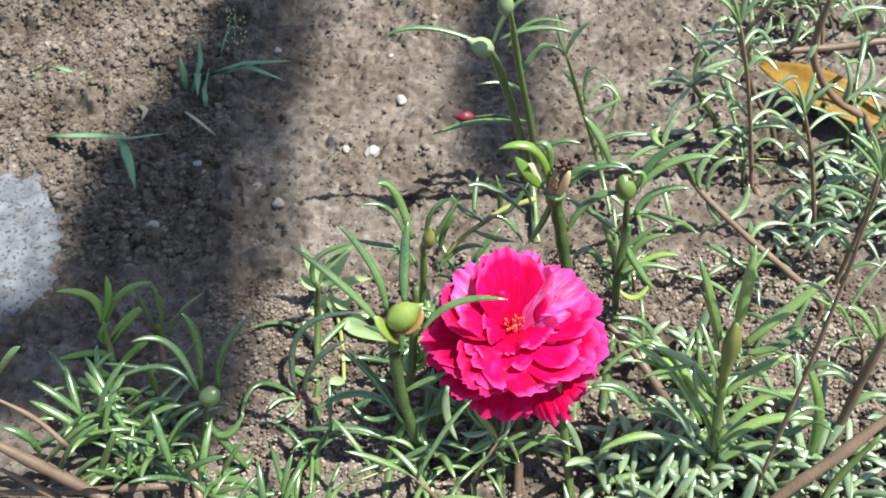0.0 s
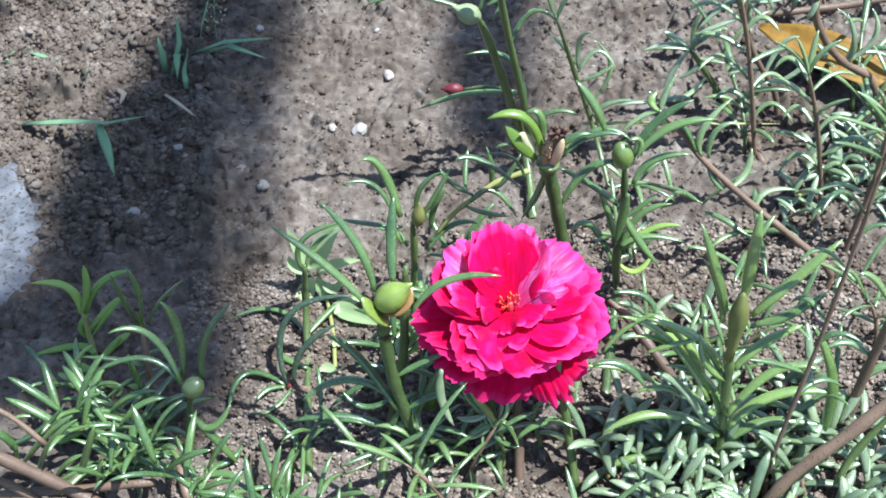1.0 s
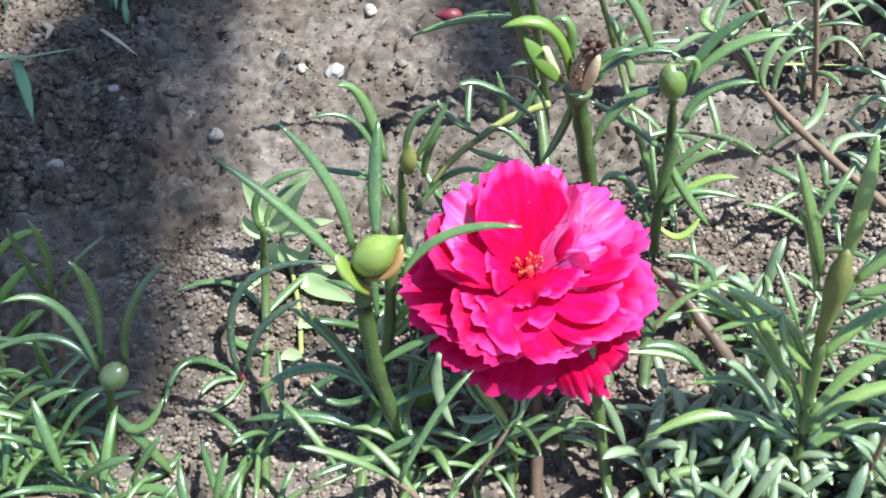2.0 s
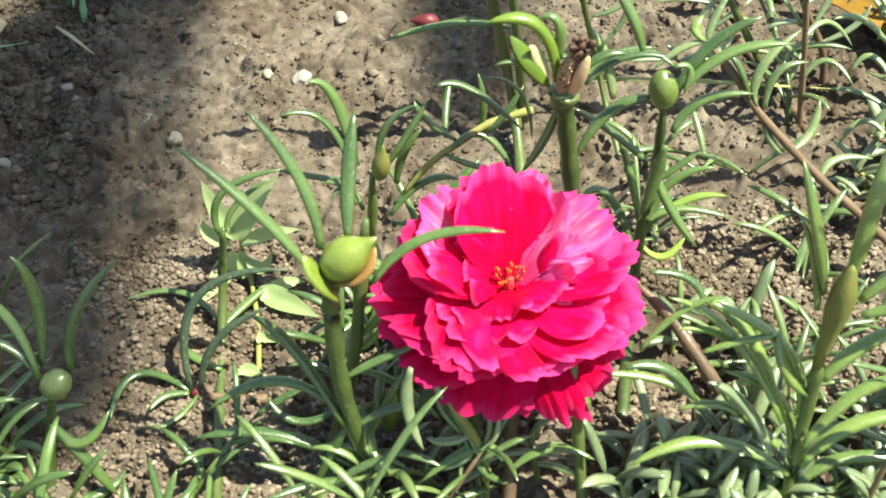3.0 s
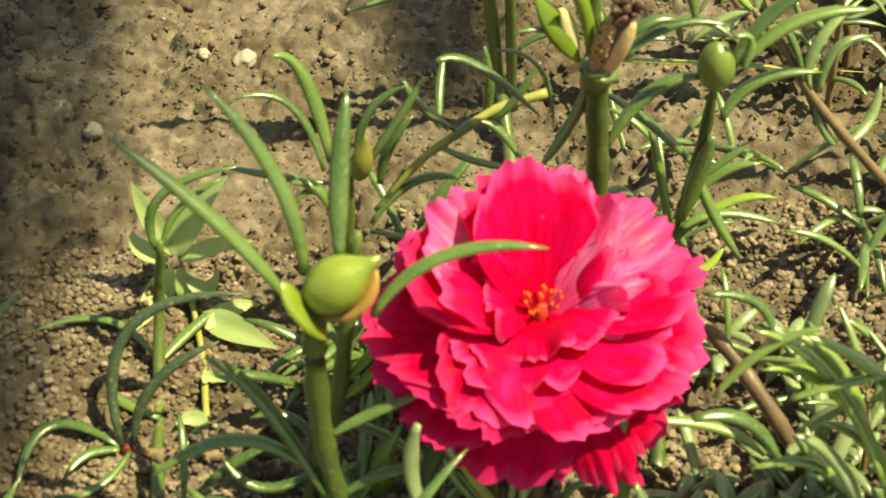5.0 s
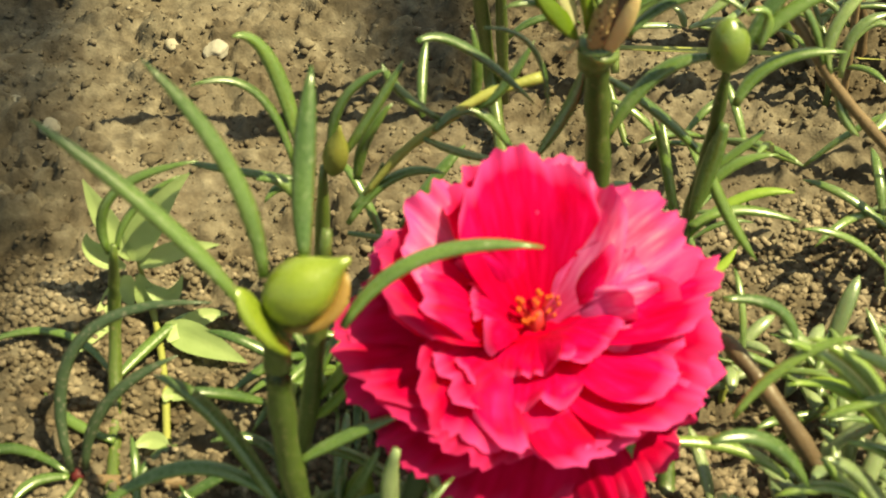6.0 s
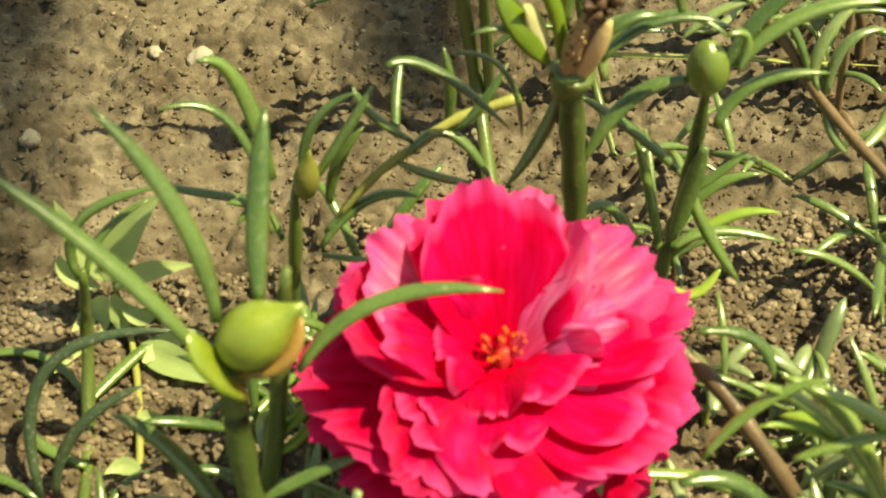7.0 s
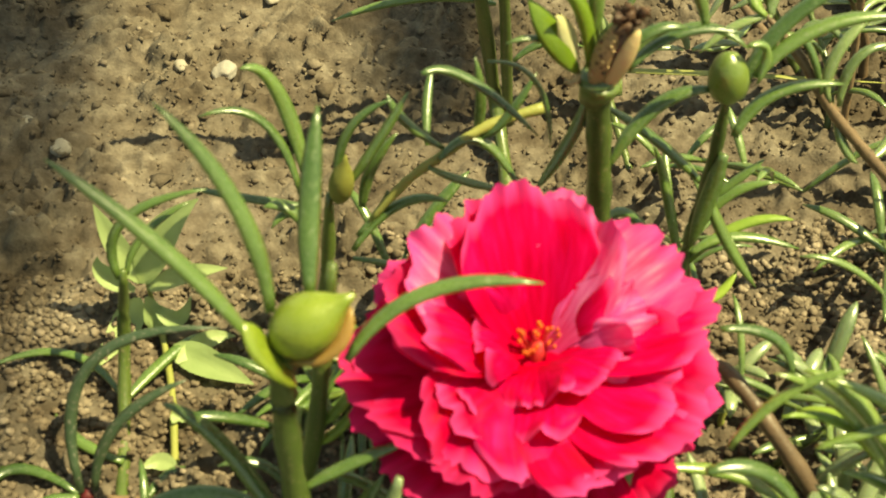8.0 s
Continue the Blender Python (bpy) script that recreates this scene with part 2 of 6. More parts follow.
def smooth_path(points, steps):
    """Catmull-Rom through the points."""
    pts = [points[0] * 2 - points[1]] + list(points) + [points[-1] * 2 - points[-2]]
    out = []
    for i in range(1, len(pts) - 2):
        a, b, c, d = pts[i - 1 : i + 3]
        for s in range(steps):
            u = s / steps
            out.append(0.5 * (2 * b + (c - a) * u + (2 * a - 5 * b + 4 * c - d) * u * u + (3 * b - a - 3 * c + d) * u ** 3))
    return out + [points[-1]]


def plant(name, label, category="plant", group=""):
    return tagged(new(name), label, category, group)


def cm(p):
    return Vector(p) * CM


def stem(p, points, r_top, r_foot, material, flare=0.0):
    """A stem from its top down to its foot; the first one of a plant sets where the plant stands."""
    pts = [cm(q) for q in points]
    first = not p.children
    if first:
        base = pts[-1].copy()
        pts.append(Vector((base.x, base.y - 0.001, min(-0.003, base.z - 0.003))))
        p.location = (base.x, base.y, 0)
    path = smooth_path(pts, 5)
    n = len(path)
    rng = random.Random(int(abs(pts[0].x) * 1e6))
    w = [((r_top + (r_foot - r_top) * i / (n - 1)) * (1 + 0.10 * math.sin(i * 1.7 + rng.random())) + (0.04 * r_top if i % 5 == 0 else 0) + flare * r_top * max(0.0, 1 - i / 5) ** 2) * CM * (1.0 if flare else min(1.0, 0.45 + 0.2 * i)) for i in range(n)]
    return part("stem", tube(path, w, w, 9, p.location), material, p)


def leaf(p, base, mid, tip, width, material, flat=0.62):
    """A fleshy pointed leaf through three points (cm)."""
    a, m, b = cm(base), cm(mid), cm(tip)
    c = m * 2 - (a + b) / 2
    n = 12
    path = [a * (1 - u) ** 2 + c * (2 * u * (1 - u)) + b * u * u for u in (i / n for i in range(n + 1))]
    if flat > 0.3:
        prof = [0.50 + 0.5 * min(1, u / 0.3) if u < 0.3 else (1 - max(0, (u - 0.5) / 0.5) ** 2.8 * 0.90) for u in (i / n for i in range(n + 1))]
    else:
        prof = [max(0.06, math.sin(math.pi * min(1, u ** 0.8)) ** 0.9) for u in (i / n for i in range(n + 1))]
    w = [width * CM * 0.5 * q for q in prof]
    h = [q * flat for q in w]
    return part("leaf", tube(path, w, h, 8, p.location, Vector((0, 0, 1)) if flat > 0.3 else Vector((0.1, -0.6, 0.7))), material, p)


def bulb(p, a, b, radius, prof, name, material, sides=14, ridge=0.0, crumple=0.0):
    a, b = cm(a), cm(b)
    axis = (b - a).normalized()
    side = axis.orthogonal().normalized()
    over = axis.cross(side)
    n = len(prof)
    verts, faces = [], []
    for i, (u, r) in enumerate(prof):
        for k in range(sides):
            t = 2 * math.pi * k / sides
            rr = radius * CM * r * (1 + ridge * math.cos(5 * t) + crumple * noise.noise(Vector((3 * math.cos(t), 3 * math.sin(t), u * 7 + radius * 90))))
            verts.append(a + (b - a) * u + side * (math.cos(t) * rr) + over * (math.sin(t) * rr) - p.location)
    for i in range(n - 1):
        for k in range(sides):
            q, s = i * sides + k, i * sides + (k + 1) % sides
            faces.append((q, s, s + sides, q + sides))
    faces += [tuple(reversed(range(sides))), tuple(range((n - 1) * sides, n * sides))]
    mesh = bpy.data.meshes.new(name)
    mesh.from_pydata(verts, [], faces)
    mesh.update()
    return part(name, mesh, material, p)


def bud(p, a, b, radius, material):
    """A closed flower bud with its pointed end at b."""
    prof = [(0, 0.35), (0.06, 0.6), (0.16, 0.85), (0.3, 1.0), (0.45, 1.0), (0.58, 0.88), (0.7, 0.64), (0.8, 0.40), (0.9, 0.22), (1.0, 0.07)]
    ob = bulb(p, a, b, radius, prof, "bud", material, 14, 0.025)
    return ob


def round_bud(p, a, b, radius, material):
    """A plump bud with a blunt end."""
    prof = [(0, 0.35), (0.05, 0.62), (0.14, 0.84), (0.28, 0.97), (0.45, 1.0), (0.62, 0.95), (0.78, 0.78), (0.9, 0.52), (0.97, 0.26), (1.0, 0.06)]
    return bulb(p, a, b, radius, prof, "bud", material, 14, 0.03)


def club_bud(p, a, b, radius, material):
    """A bud whose neck widens upwards to a blunt brownish head."""
    neck = [(0, 0.42), (0.2, 0.52), (0.4, 0.70), (0.58, 0.95), (0.70, 1.0), (0.80, 0.86), (0.88, 0.60), (0.95, 0.42), (1.0, 0.12)]
    return bulb(p, a, b, radius, neck, "bud", material, 14, 0.05, 0.10)


def pod(p, a, b, radius, material):
    """A split dried seed pod: a warty husk and a smooth one round a dark core, crowned by the crumpled remains of a flower."""
    A, B = Vector(a), Vector(b)
    rng = random.Random(3)
    bulb(p, A - (B - A) * 0.30, A + (B - A) * 0.02, radius * 1.25, [(0, 0.66), (0.5, 0.84), (0.9, 1.0), (1.0, 0.9)], "receptacle", stem_green, 14, 0.03)
    bulb(p, A, A.lerp(B, 0.80), radius * 0.72, [(0, 0.8), (0.3, 1.0), (0.6, 0.95), (1.0, 0.7)], "core", withered, 12, 0.10, 0.5)
    left, right = Vector((-0.62, -0.25, 0)) * radius, Vector((0.52, -0.52, 0)) * radius
    husk = [(0, 0.55), (0.12, 0.85), (0.3, 1.0), (0.55, 1.0), (0.78, 0.74), (0.92, 0.42), (1.0, 0.15)]
    bulb(p, A + left * 0.7, A.lerp(B, 0.86) + left * 1.05, radius * 0.62, husk, "warty_husk", material, 18, 0.0, 0.25)
    bulb(p, A + right * 0.6, A.lerp(B, 0.80) + right * 1.25, radius * 0.60, husk, "smooth_husk", husk_tan, 16, 0.0, 0.06)
    for k in range(26):                 # warts
        u, t = rng.uniform(0.12, 0.8), rng.uniform(3.0, 6.4)
        c = A.lerp(B, u * 0.86) + left * (0.7 + 0.35 * u) + Vector((math.cos(t), math.sin(t), 0)) * radius * 0.60 * (1 - 0.5 * max(0, u - 0.6))
        bulb(p, c - Vector((0, 0, 0.03)), c + Vector((0, 0, 0.03)), 0.035, [(0, 0.4), (0.5, 1.0), (1.0, 0.4)], "wart", material if k % 3 else withered, 6)
    for k in range(15):                 # crumpled crown
        t = k * 2.4
        c = A.lerp(B, rng.uniform(0.74, 0.98)) + Vector((math.cos(t), math.sin(t), 0)) * radius * rng.uniform(0.1, 0.62)
        d = Vector((rng.uniform(-1, 1), rng.uniform(-1, 1), rng.uniform(0.1, 1))) * 0.16
        bulb(p, c - d, c + d, radius * rng.uniform(0.22, 0.36), [(0, 0.3), (0.3, 1.0), (0.5, 0.6), (0.75, 1.0), (1.0, 0.25)], "withered_petal", withered, 9, 0.2, 0.9)


withered = soft_tissue("withered", (0.022, 0.010, 0.008), (0.13, 0.062, 0.036), 0.6, 0.0)
husk_tan = soft_tissue("husk_tan", (0.44, 0.30, 0.15), (0.66, 0.49, 0.29), 0.5, 0.1)


def broad_leaf(p, base, mid, tip, width, material, facing=(0.1, -0.6, 0.75)):
    """A thin pointed blade, folded a little along its midrib."""
    a, m, b = cm(base), cm(mid), cm(tip)
    c = m * 2 - (a + b) / 2
    nu, nv = 12, 6
    verts, faces = [], []
    for i in range(nu + 1):
        u = i / nu
        q = a * (1 - u) ** 2 + c * (2 * u * (1 - u)) + b * u * u
        ahead = ((c - a) * (1 - u) + (b - c) * u).normalized()
        side = ahead.cross(Vector(facing)).normalized()
        over = side.cross(ahead)
        half = width * CM * 0.5 * max(0.03, math.sin(math.pi * min(1, 0.04 + 0.96 * u) ** 0.85) ** 0.9)
        for j in range(nv + 1):
            v = 2 * j / nv - 1
            verts.append(q + side * (half * v) + over * (half * (0.28 * abs(v) + 0.06 * math.sin(9 * u + 3 * v))) - p.location)
    for i in range(nu):
        for j in range(nv):
            k = i * (nv + 1) + j
            faces.append((k, k + 1, k + nv + 2, k + nv + 1))
    mesh = bpy.data.meshes.new("leaf")
    mesh.from_pydata(verts, [], faces)
    mesh.update()
    return part("leaf", mesh, material, p)


# ---- ground: one sheet, fine where it is seen from near, reaching the horizon ----
def dome(d):
    return max(0.0, 1.0 - (d / 0.66) ** 2)


def on_cement(x, y):
    """How far inside the cement patch a place lies: 0 outside, 1 well inside."""
    d = math.hypot((x + 0.192) / 0.043, (y - 0.113) / 0.049)
    return min(1.0, max(0.0, (1.05 - d) / 0.15))


def rise(x, y):
    """Height of the soil: swells, clods of several sizes with hollows between them, and smoother dusty stretches."""
    v = Vector((x * 100, y * 135, 0.0))
    swell = 0.0022 * noise.noise(v * 0.22) + 0.0030 * noise.noise(v * 0.55)
    rough = 0.45 + 0.75 * min(1.0, max(0.0, 0.5 + 1.3 * noise.noise(v * 0.33 + Vector((7, 2, 0)))))
    if x < -0.09 and y > 0.10:
        rough += 0.35
    warp = v + Vector((noise.noise(v * 1.7), noise.noise(v * 1.7 + Vector((5, 5, 0))), 0)) * 0.5
    clods = 0.0062 * max(0.0, noise.noise(v * 0.6 + Vector((11, 4, 0))) + 0.25) * dome(noise.voronoi(warp * 1.15)[0][0])
    mids = 0.0036 * max(0.15, 0.5 + noise.noise(v * 1.1 + Vector((2, 9, 0)))) * dome(noise.voronoi(warp * 2.1 + Vector((3, 8, 0)))[0][0])
    small = 0.0014 * dome(noise.voronoi(warp * 4.1)[0][0]) + 0.0014 * noise.noise(v * 2.2) + 0.0008 * noise.noise(v * 4.3)
    hollow = 0.0042 * max(0.0, noise.noise(v * 1.25 + Vector((3, 1, 0))) - 0.18)
    grain = 0.0004 * noise.noise(v * 6.0)
    return (swell + rough * (clods + mids + small + grain - hollow) - 0.0016) * (1 - on_cement(x, y)) - 0.002 * on_cement(x, y)


def spread(lo, hi, step, far):
    line = list(np.arange(lo, hi, step))
    d, left, right = step, [], []
    x = lo
    while x > -far:
        d *= 1.35
        x -= d
        left.append(x)
    x, d = line[-1], step
    while x < far:
        d *= 1.35
        x += d
        right.append(x)
    return left[::-1] + line + right


def build_ground():
    xs, ys = spread(-0.22, 0.19, 0.0007, 60.0), spread(-0.03, 0.28, 0.0007, 60.0)
    nx, ny = len(xs), len(ys)
    verts = []
    for y in ys:
        for x in xs:
            near = abs(x) < 0.5 and abs(y) < 0.6
            verts.append((x, y, rise(x, y) if near else 0.0))
    faces = [(j * nx + i, j * nx + i + 1, (j + 1) * nx + i + 1, (j + 1) * nx + i) for j in range(ny - 1) for i in range(nx - 1)]
    mesh = bpy.data.meshes.new("ground")
    mesh.from_pydata(verts, [], faces)
    mesh.update()
    for poly in mesh.polygons:
        poly.use_smooth = True
    mesh.materials.append(soil)
    tagged(new("ground", mesh), "dry grey-brown crumbly garden soil", "ground", "", "structure")


build_ground()


def lump_set():
    """A few irregular lumps on the icosahedron's frame."""
    bm = bmesh.new()
    bmesh.ops.create_icosphere(bm, subdivisions=1, radius=1.0)
    v = np.array([q.co[:] for q in bm.verts])
    faces = np.array([[q.index for q in fc.verts] for fc in bm.faces])
    bm.free()
    return v, faces


def build_crumbs(name, label, count, area, sizes, material, seed, clump=0.0):
    rng = np.random.default_rng(seed)
    base, tri = lump_set()
    x0, x1, y0, y1 = area
    allv, allf = [], []
    made = 0
    while made < count:
        x, y = rng.uniform(x0, x1), rng.uniform(y0, y1)
        if on_cement(x, y) > 0.3 and rng.random() > 0.12:
            continue
        if clump and noise.noise(Vector((x * 55, y * 55, seed))) + 0.6 * noise.noise(Vector((x * 18, y * 18, seed + 9))) + rng.uniform(-0.5, 0.5) < clump - 0.5:
            continue
        r = sizes[0] * (sizes[1] / sizes[0]) ** (rng.random() ** 2.6)
        shape = base * (1 + rng.uniform(-0.55, 0.42, (len(base), 1)))
        shape = shape * (r * rng.uniform(0.7, 1.3), r * rng.uniform(0.7, 1.3), r * rng.uniform(0.55, 0.9))
        a = rng.uniform(0, 2 * np.pi)
        c, s = np.cos(a), np.sin(a)
        shape = shape @ np.array([[c, s, 0], [-s, c, 0], [0, 0, 1]])
        allv.append(shape + (x, y, rise(x, y) + r * rng.uniform(-0.3, 0.25)))
        allf.append(tri + made * len(base))
        made += 1
    mesh = bpy.data.meshes.new(name)
    mesh.from_pydata(np.concatenate(allv).tolist(), [], np.concatenate(allf).tolist())
    mesh.update()
    mesh.materials.append(material)
    for poly in mesh.polygons:
        poly.use_smooth = True
    tagged(new(name, mesh), label, "soil", "", "stuff")


build_crumbs("soil_crumbs", "fine grey-brown soil crumbs", 38000, (-0.22, 0.19, -0.03, 0.285), (0.0003, 0.0011), soil_crumb, 3, 0.12)
build_crumbs("soil_grit", "loose coarse grey-brown soil grit", 15000, (-0.22, -0.095, 0.11, 0.285), (0.0005, 0.0019), soil_crumb, 5, 0.10)
build_crumbs("soil_clods", "larger soil clods", 900, (-0.22, 0.19, -0.03, 0.285), (0.0009, 0.0026), soil_crumb, 8, 0.35)


def build_pellets(count, area, sizes, seed):
    """Rounded soil pellets, as earthworms leave them, heaped in drifts."""
    rng = np.random.default_rng(seed)
    bm = bmesh.new()
    bmesh.ops.create_icosphere(bm, subdivisions=2, radius=1.0)
    base = np.array([q.co[:] for q in bm.verts])
    tri = np.array([[q.index for q in fc.verts] for fc in bm.faces])
    bm.free()
    x0, x1, y0, y1 = area
    allv, allf, made = [], [], 0
    while made < count:
        x, y = rng.uniform(x0, x1), rng.uniform(y0, y1)
        if noise.noise(Vector((x * 40, y * 40, seed))) + rng.uniform(-0.35, 0.35) < -0.22:
            continue
        r = rng.uniform(*sizes)
        bend = rng.uniform(-1, 1, 3)
        shape = base * (1 + 0.22 * np.sin(base @ bend * 2.5 + rng.uniform(0, 6))[:, None] + rng.uniform(-0.24, 0.20, (len(base), 1))) * (r * rng.uniform(0.85, 1.25), r * rng.uniform(0.8, 1.1), r * rng.uniform(0.75, 0.95))
        allv.append(shape + (x, y, rise(x, y) + r * rng.uniform(-0.1, 0.55)))
        allf.append(tri + made * len(base))
        made += 1
    mesh = bpy.data.meshes.new("soil_pellets")
    mesh.from_pydata(np.concatenate(allv).tolist(), [], np.concatenate(allf).tolist())
    for poly in mesh.polygons:
        poly.use_smooth = True
    mesh.update()
    mesh.materials.append(soil_pellet)
    tagged(new("soil_pellets", mesh), "rounded pale brown soil pellets in drifts", "soil", "", "stuff")


soil_pellet = soil_material("soil_pellet", True, 1.42)
build_pellets(6200, (-0.095, -0.012, -0.01, 0.098), (0.00038, 0.00080), 12)
build_pellets(9500, (-0.012, 0.125, -0.012, 0.105), (0.00038, 0.00092), 15)


# ---- plants, stems from top to foot and leaves from base to tip, in centimetres ----
p = plant("moss_rose_plant", "moss rose stem with a fat green bud and glossy needle leaves", "plant")
stem(p, [(-2.76, 2.57, 6.19), (-2.85, 2.55, 5.63), (-2.85, 2.49, 4.69), (-2.75, 2.34, 3.29), (-2.52, 2.14, 1.91), (-2.29, 1.92, 0.65), (-1.97, 0.88, 0.00)], 0.172, 0.176, stem_green, 0.5)
bud(p, (-2.92, 2.57, 6.07), (-1.99, 2.53, 6.91), 0.376, bud_green)
leaf(p, (-2.77, 2.47, 5.89), (-2.28, 2.40, 6.12), (-2.02, 2.61, 6.60), 0.333, bud_blush, 0.5)
leaf(p, (-3.17, 2.59, 6.04), (-4.10, 3.08, 7.12), (-5.41, 3.61, 8.19), 0.249, leaf_green)
leaf(p, (-2.97, 2.66, 6.53), (-3.30, 3.24, 7.72), (-4.17, 3.78, 8.83), 0.246, leaf_green)
leaf(p, (-2.49, 2.91, 6.53), (-2.46, 3.62, 7.32), (-2.32, 4.42, 8.22), 0.278, leaf_green)
leaf(p, (-2.08, 2.36, 5.94), (-1.15, 2.71, 6.68), (0.25, 2.53, 6.96), 0.234, leaf_green)
leaf(p, (-2.72, 2.32, 5.62), (-3.04, 2.33, 6.12), (-3.28, 2.42, 6.62), 0.46, bud_green, 0.32)
leaf(p, (-2.64, 2.34, 3.37), (-2.02, 2.42, 3.75), (-1.21, 2.47, 4.13), 0.206, leaf_green)
leaf(p, (-2.47, 2.16, 2.07), (-1.81, 2.28, 2.41), (-1.11, 2.22, 2.58), 0.213, leaf_green)
leaf(p, (-2.74, 2.06, 2.23), (-3.64, 2.83, 3.66), (-4.43, 2.99, 4.51), 0.276, leaf_green)
leaf(p, (-2.87, 2.26, 2.52), (-4.06, 2.74, 2.85), (-5.37, 2.44, 2.41), 0.259, leaf_green)
leaf(p, (-2.54, 1.99, 0.93), (-4.13, 2.49, 1.44), (-5.79, 2.47, 1.43), 0.303, leaf_green)
leaf(p, (-2.42, 2.09, 1.60), (-1.93, 1.85, 1.12), (-1.26, 1.64, 0.69), 0.249, leaf_green)
leaf(p, (-2.57, 2.19, 2.22), (-3.03, 1.99, 1.41), (-3.51, 1.61, 0.43), 0.212, leaf_green)
leaf(p, (-2.36, 2.26, 1.35), (-1.90, 2.56, 2.22), (-1.52, 2.77, 2.99), 0.201, leaf_green)
p = plant("moss_rose_plant", "slim dark green moss rose stem behind the near bud", "plant")
stem(p, [(-2.18, 3.87, 6.08), (-2.34, 3.62, 4.37), (-2.53, 3.30, 2.73), (-3.04, 2.92, 0.43), (-3.36, 1.22, 0.00)], 0.130, 0.139, stem_green)
leaf(p, (-2.41, 3.41, 3.29), (-1.97, 3.53, 3.79), (-1.73, 3.66, 4.29), 0.213, leaf_pale)
leaf(p, (-2.44, 3.39, 2.97), (-2.09, 3.37, 3.32), (-1.64, 3.62, 3.92), 0.182, leaf_pale)
leaf(p, (-2.54, 3.21, 2.49), (-1.65, 3.15, 2.14), (-0.76, 2.68, 1.39), 0.200, leaf_green)
leaf(p, (-2.78, 3.12, 1.51), (-3.70, 2.92, 1.28), (-4.35, 3.31, 1.66), 0.205, leaf_green)
bud(p, (-1.87, 2.96, 0.88), (-1.67, 3.12, 2.28), 0.238, bud_green)
leaf(p, (-2.72, 3.27, 1.68), (-3.20, 3.62, 2.18), (-3.87, 3.58, 2.28), 0.188, leaf_green)
p = plant("moss_rose_plant", "thick moss rose stem topped by a dried brown seed pod", "plant")
stem(p, [(1.82, 6.92, 6.64), (1.90, 6.93, 6.22), (2.10, 6.93, 4.93), (2.33, 6.86, 3.35), (2.70, 6.60, 0.68), (2.39, 3.36, 0.00)], 0.195, 0.195, stem_green, 0.5)
pod(p, (1.89, 6.92, 6.56), (2.12, 6.82, 7.87), 0.254, pod_brown)
leaf(p, (1.58, 6.95, 6.66), (1.05, 7.02, 7.38), (0.72, 7.16, 7.85), 0.44, leaf_vivid, 0.3)
leaf(p, (1.72, 6.96, 6.80), (1.28, 7.25, 7.95), (0.25, 7.16, 8.10), 0.36, leaf_vivid)
leaf(p, (1.40, 6.90, 6.78), (1.00, 7.02, 7.22), (0.42, 6.92, 7.26), 0.15, leaf_green)
leaf(p, (1.72, 7.12, 7.20), (1.68, 7.30, 7.98), (1.30, 7.32, 8.08), 0.25, leaf_green)
leaf(p, (1.52, 6.98, 6.85), (1.28, 7.06, 7.36), (1.08, 6.90, 7.72), 0.30, leaf_cream, 0.3)
leaf(p, (2.28, 6.96, 6.71), (3.06, 7.24, 7.15), (3.98, 7.12, 7.21), 0.199, leaf_green)
leaf(p, (2.34, 7.26, 6.65), (2.70, 7.57, 6.89), (3.22, 7.62, 6.90), 0.218, leaf_green)
leaf(p, (1.82, 7.25, 5.95), (1.61, 7.11, 5.25), (1.12, 6.90, 4.44), 0.239, leaf_green)
leaf(p, (1.56, 6.94, 6.70), (1.45, 6.86, 6.58), (1.34, 6.94, 6.62), 0.116, pod_brown)
leaf(p, (2.18, 6.95, 7.02), (2.62, 7.10, 7.32), (3.10, 7.10, 7.34), 0.22, leaf_green)
p = plant("moss_rose_plant", "slender moss rose stem with a round green bud and long leaves", "plant")
stem(p, [(4.06, 7.33, 5.96), (4.11, 7.34, 4.95), (4.10, 7.32, 3.67), (4.01, 7.25, 2.17), (4.04, 7.05, 0.09), (3.35, 3.90, 0.00)], 0.095, 0.162, stem_green)
round_bud(p, (4.08, 7.33, 5.85), (3.91, 7.31, 6.73), 0.317, bud_dark)
leaf(p, (3.50, 7.40, 7.10), (3.20, 7.60, 7.90), (2.70, 7.90, 8.60), 0.30, leaf_green)
leaf(p, (4.28, 7.39, 5.98), (4.92, 7.80, 6.94), (5.98, 7.90, 7.63), 0.293, leaf_green)
leaf(p, (4.42, 7.29, 6.28), (5.34, 7.61, 6.93), (6.57, 7.51, 7.20), 0.290, leaf_green)
leaf(p, (4.35, 7.32, 5.09), (4.94, 7.62, 5.69), (5.99, 7.50, 5.95), 0.265, leaf_green)
leaf(p, (3.80, 7.35, 6.03), (2.96, 7.41, 5.63), (2.26, 6.97, 4.76), 0.292, leaf_green)
leaf(p, (4.20, 7.19, 4.85), (4.07, 7.03, 4.11), (3.84, 6.76, 3.24), 0.301, leaf_green)
leaf(p, (4.13, 7.25, 3.98), (4.52, 7.01, 3.18), (5.17, 6.66, 2.29), 0.290, leaf_green)
leaf(p, (2.42, 7.44, 6.41), (3.42, 7.74, 6.91), (4.23, 7.36, 6.74), 0.204, leaf_green)
leaf(p, (4.13, 7.20, 6.93), (4.46, 7.27, 6.80), (4.36, 7.05, 6.33), 0.184, leaf_green)
leaf(p, (4.20, 7.47, 3.86), (3.28, 7.82, 4.64), (2.27, 8.03, 5.28), 0.238, leaf_green)
leaf(p, (4.21, 7.53, 3.46), (4.72, 7.61, 3.88), (5.16, 7.69, 4.28), 0.185, leaf_green)
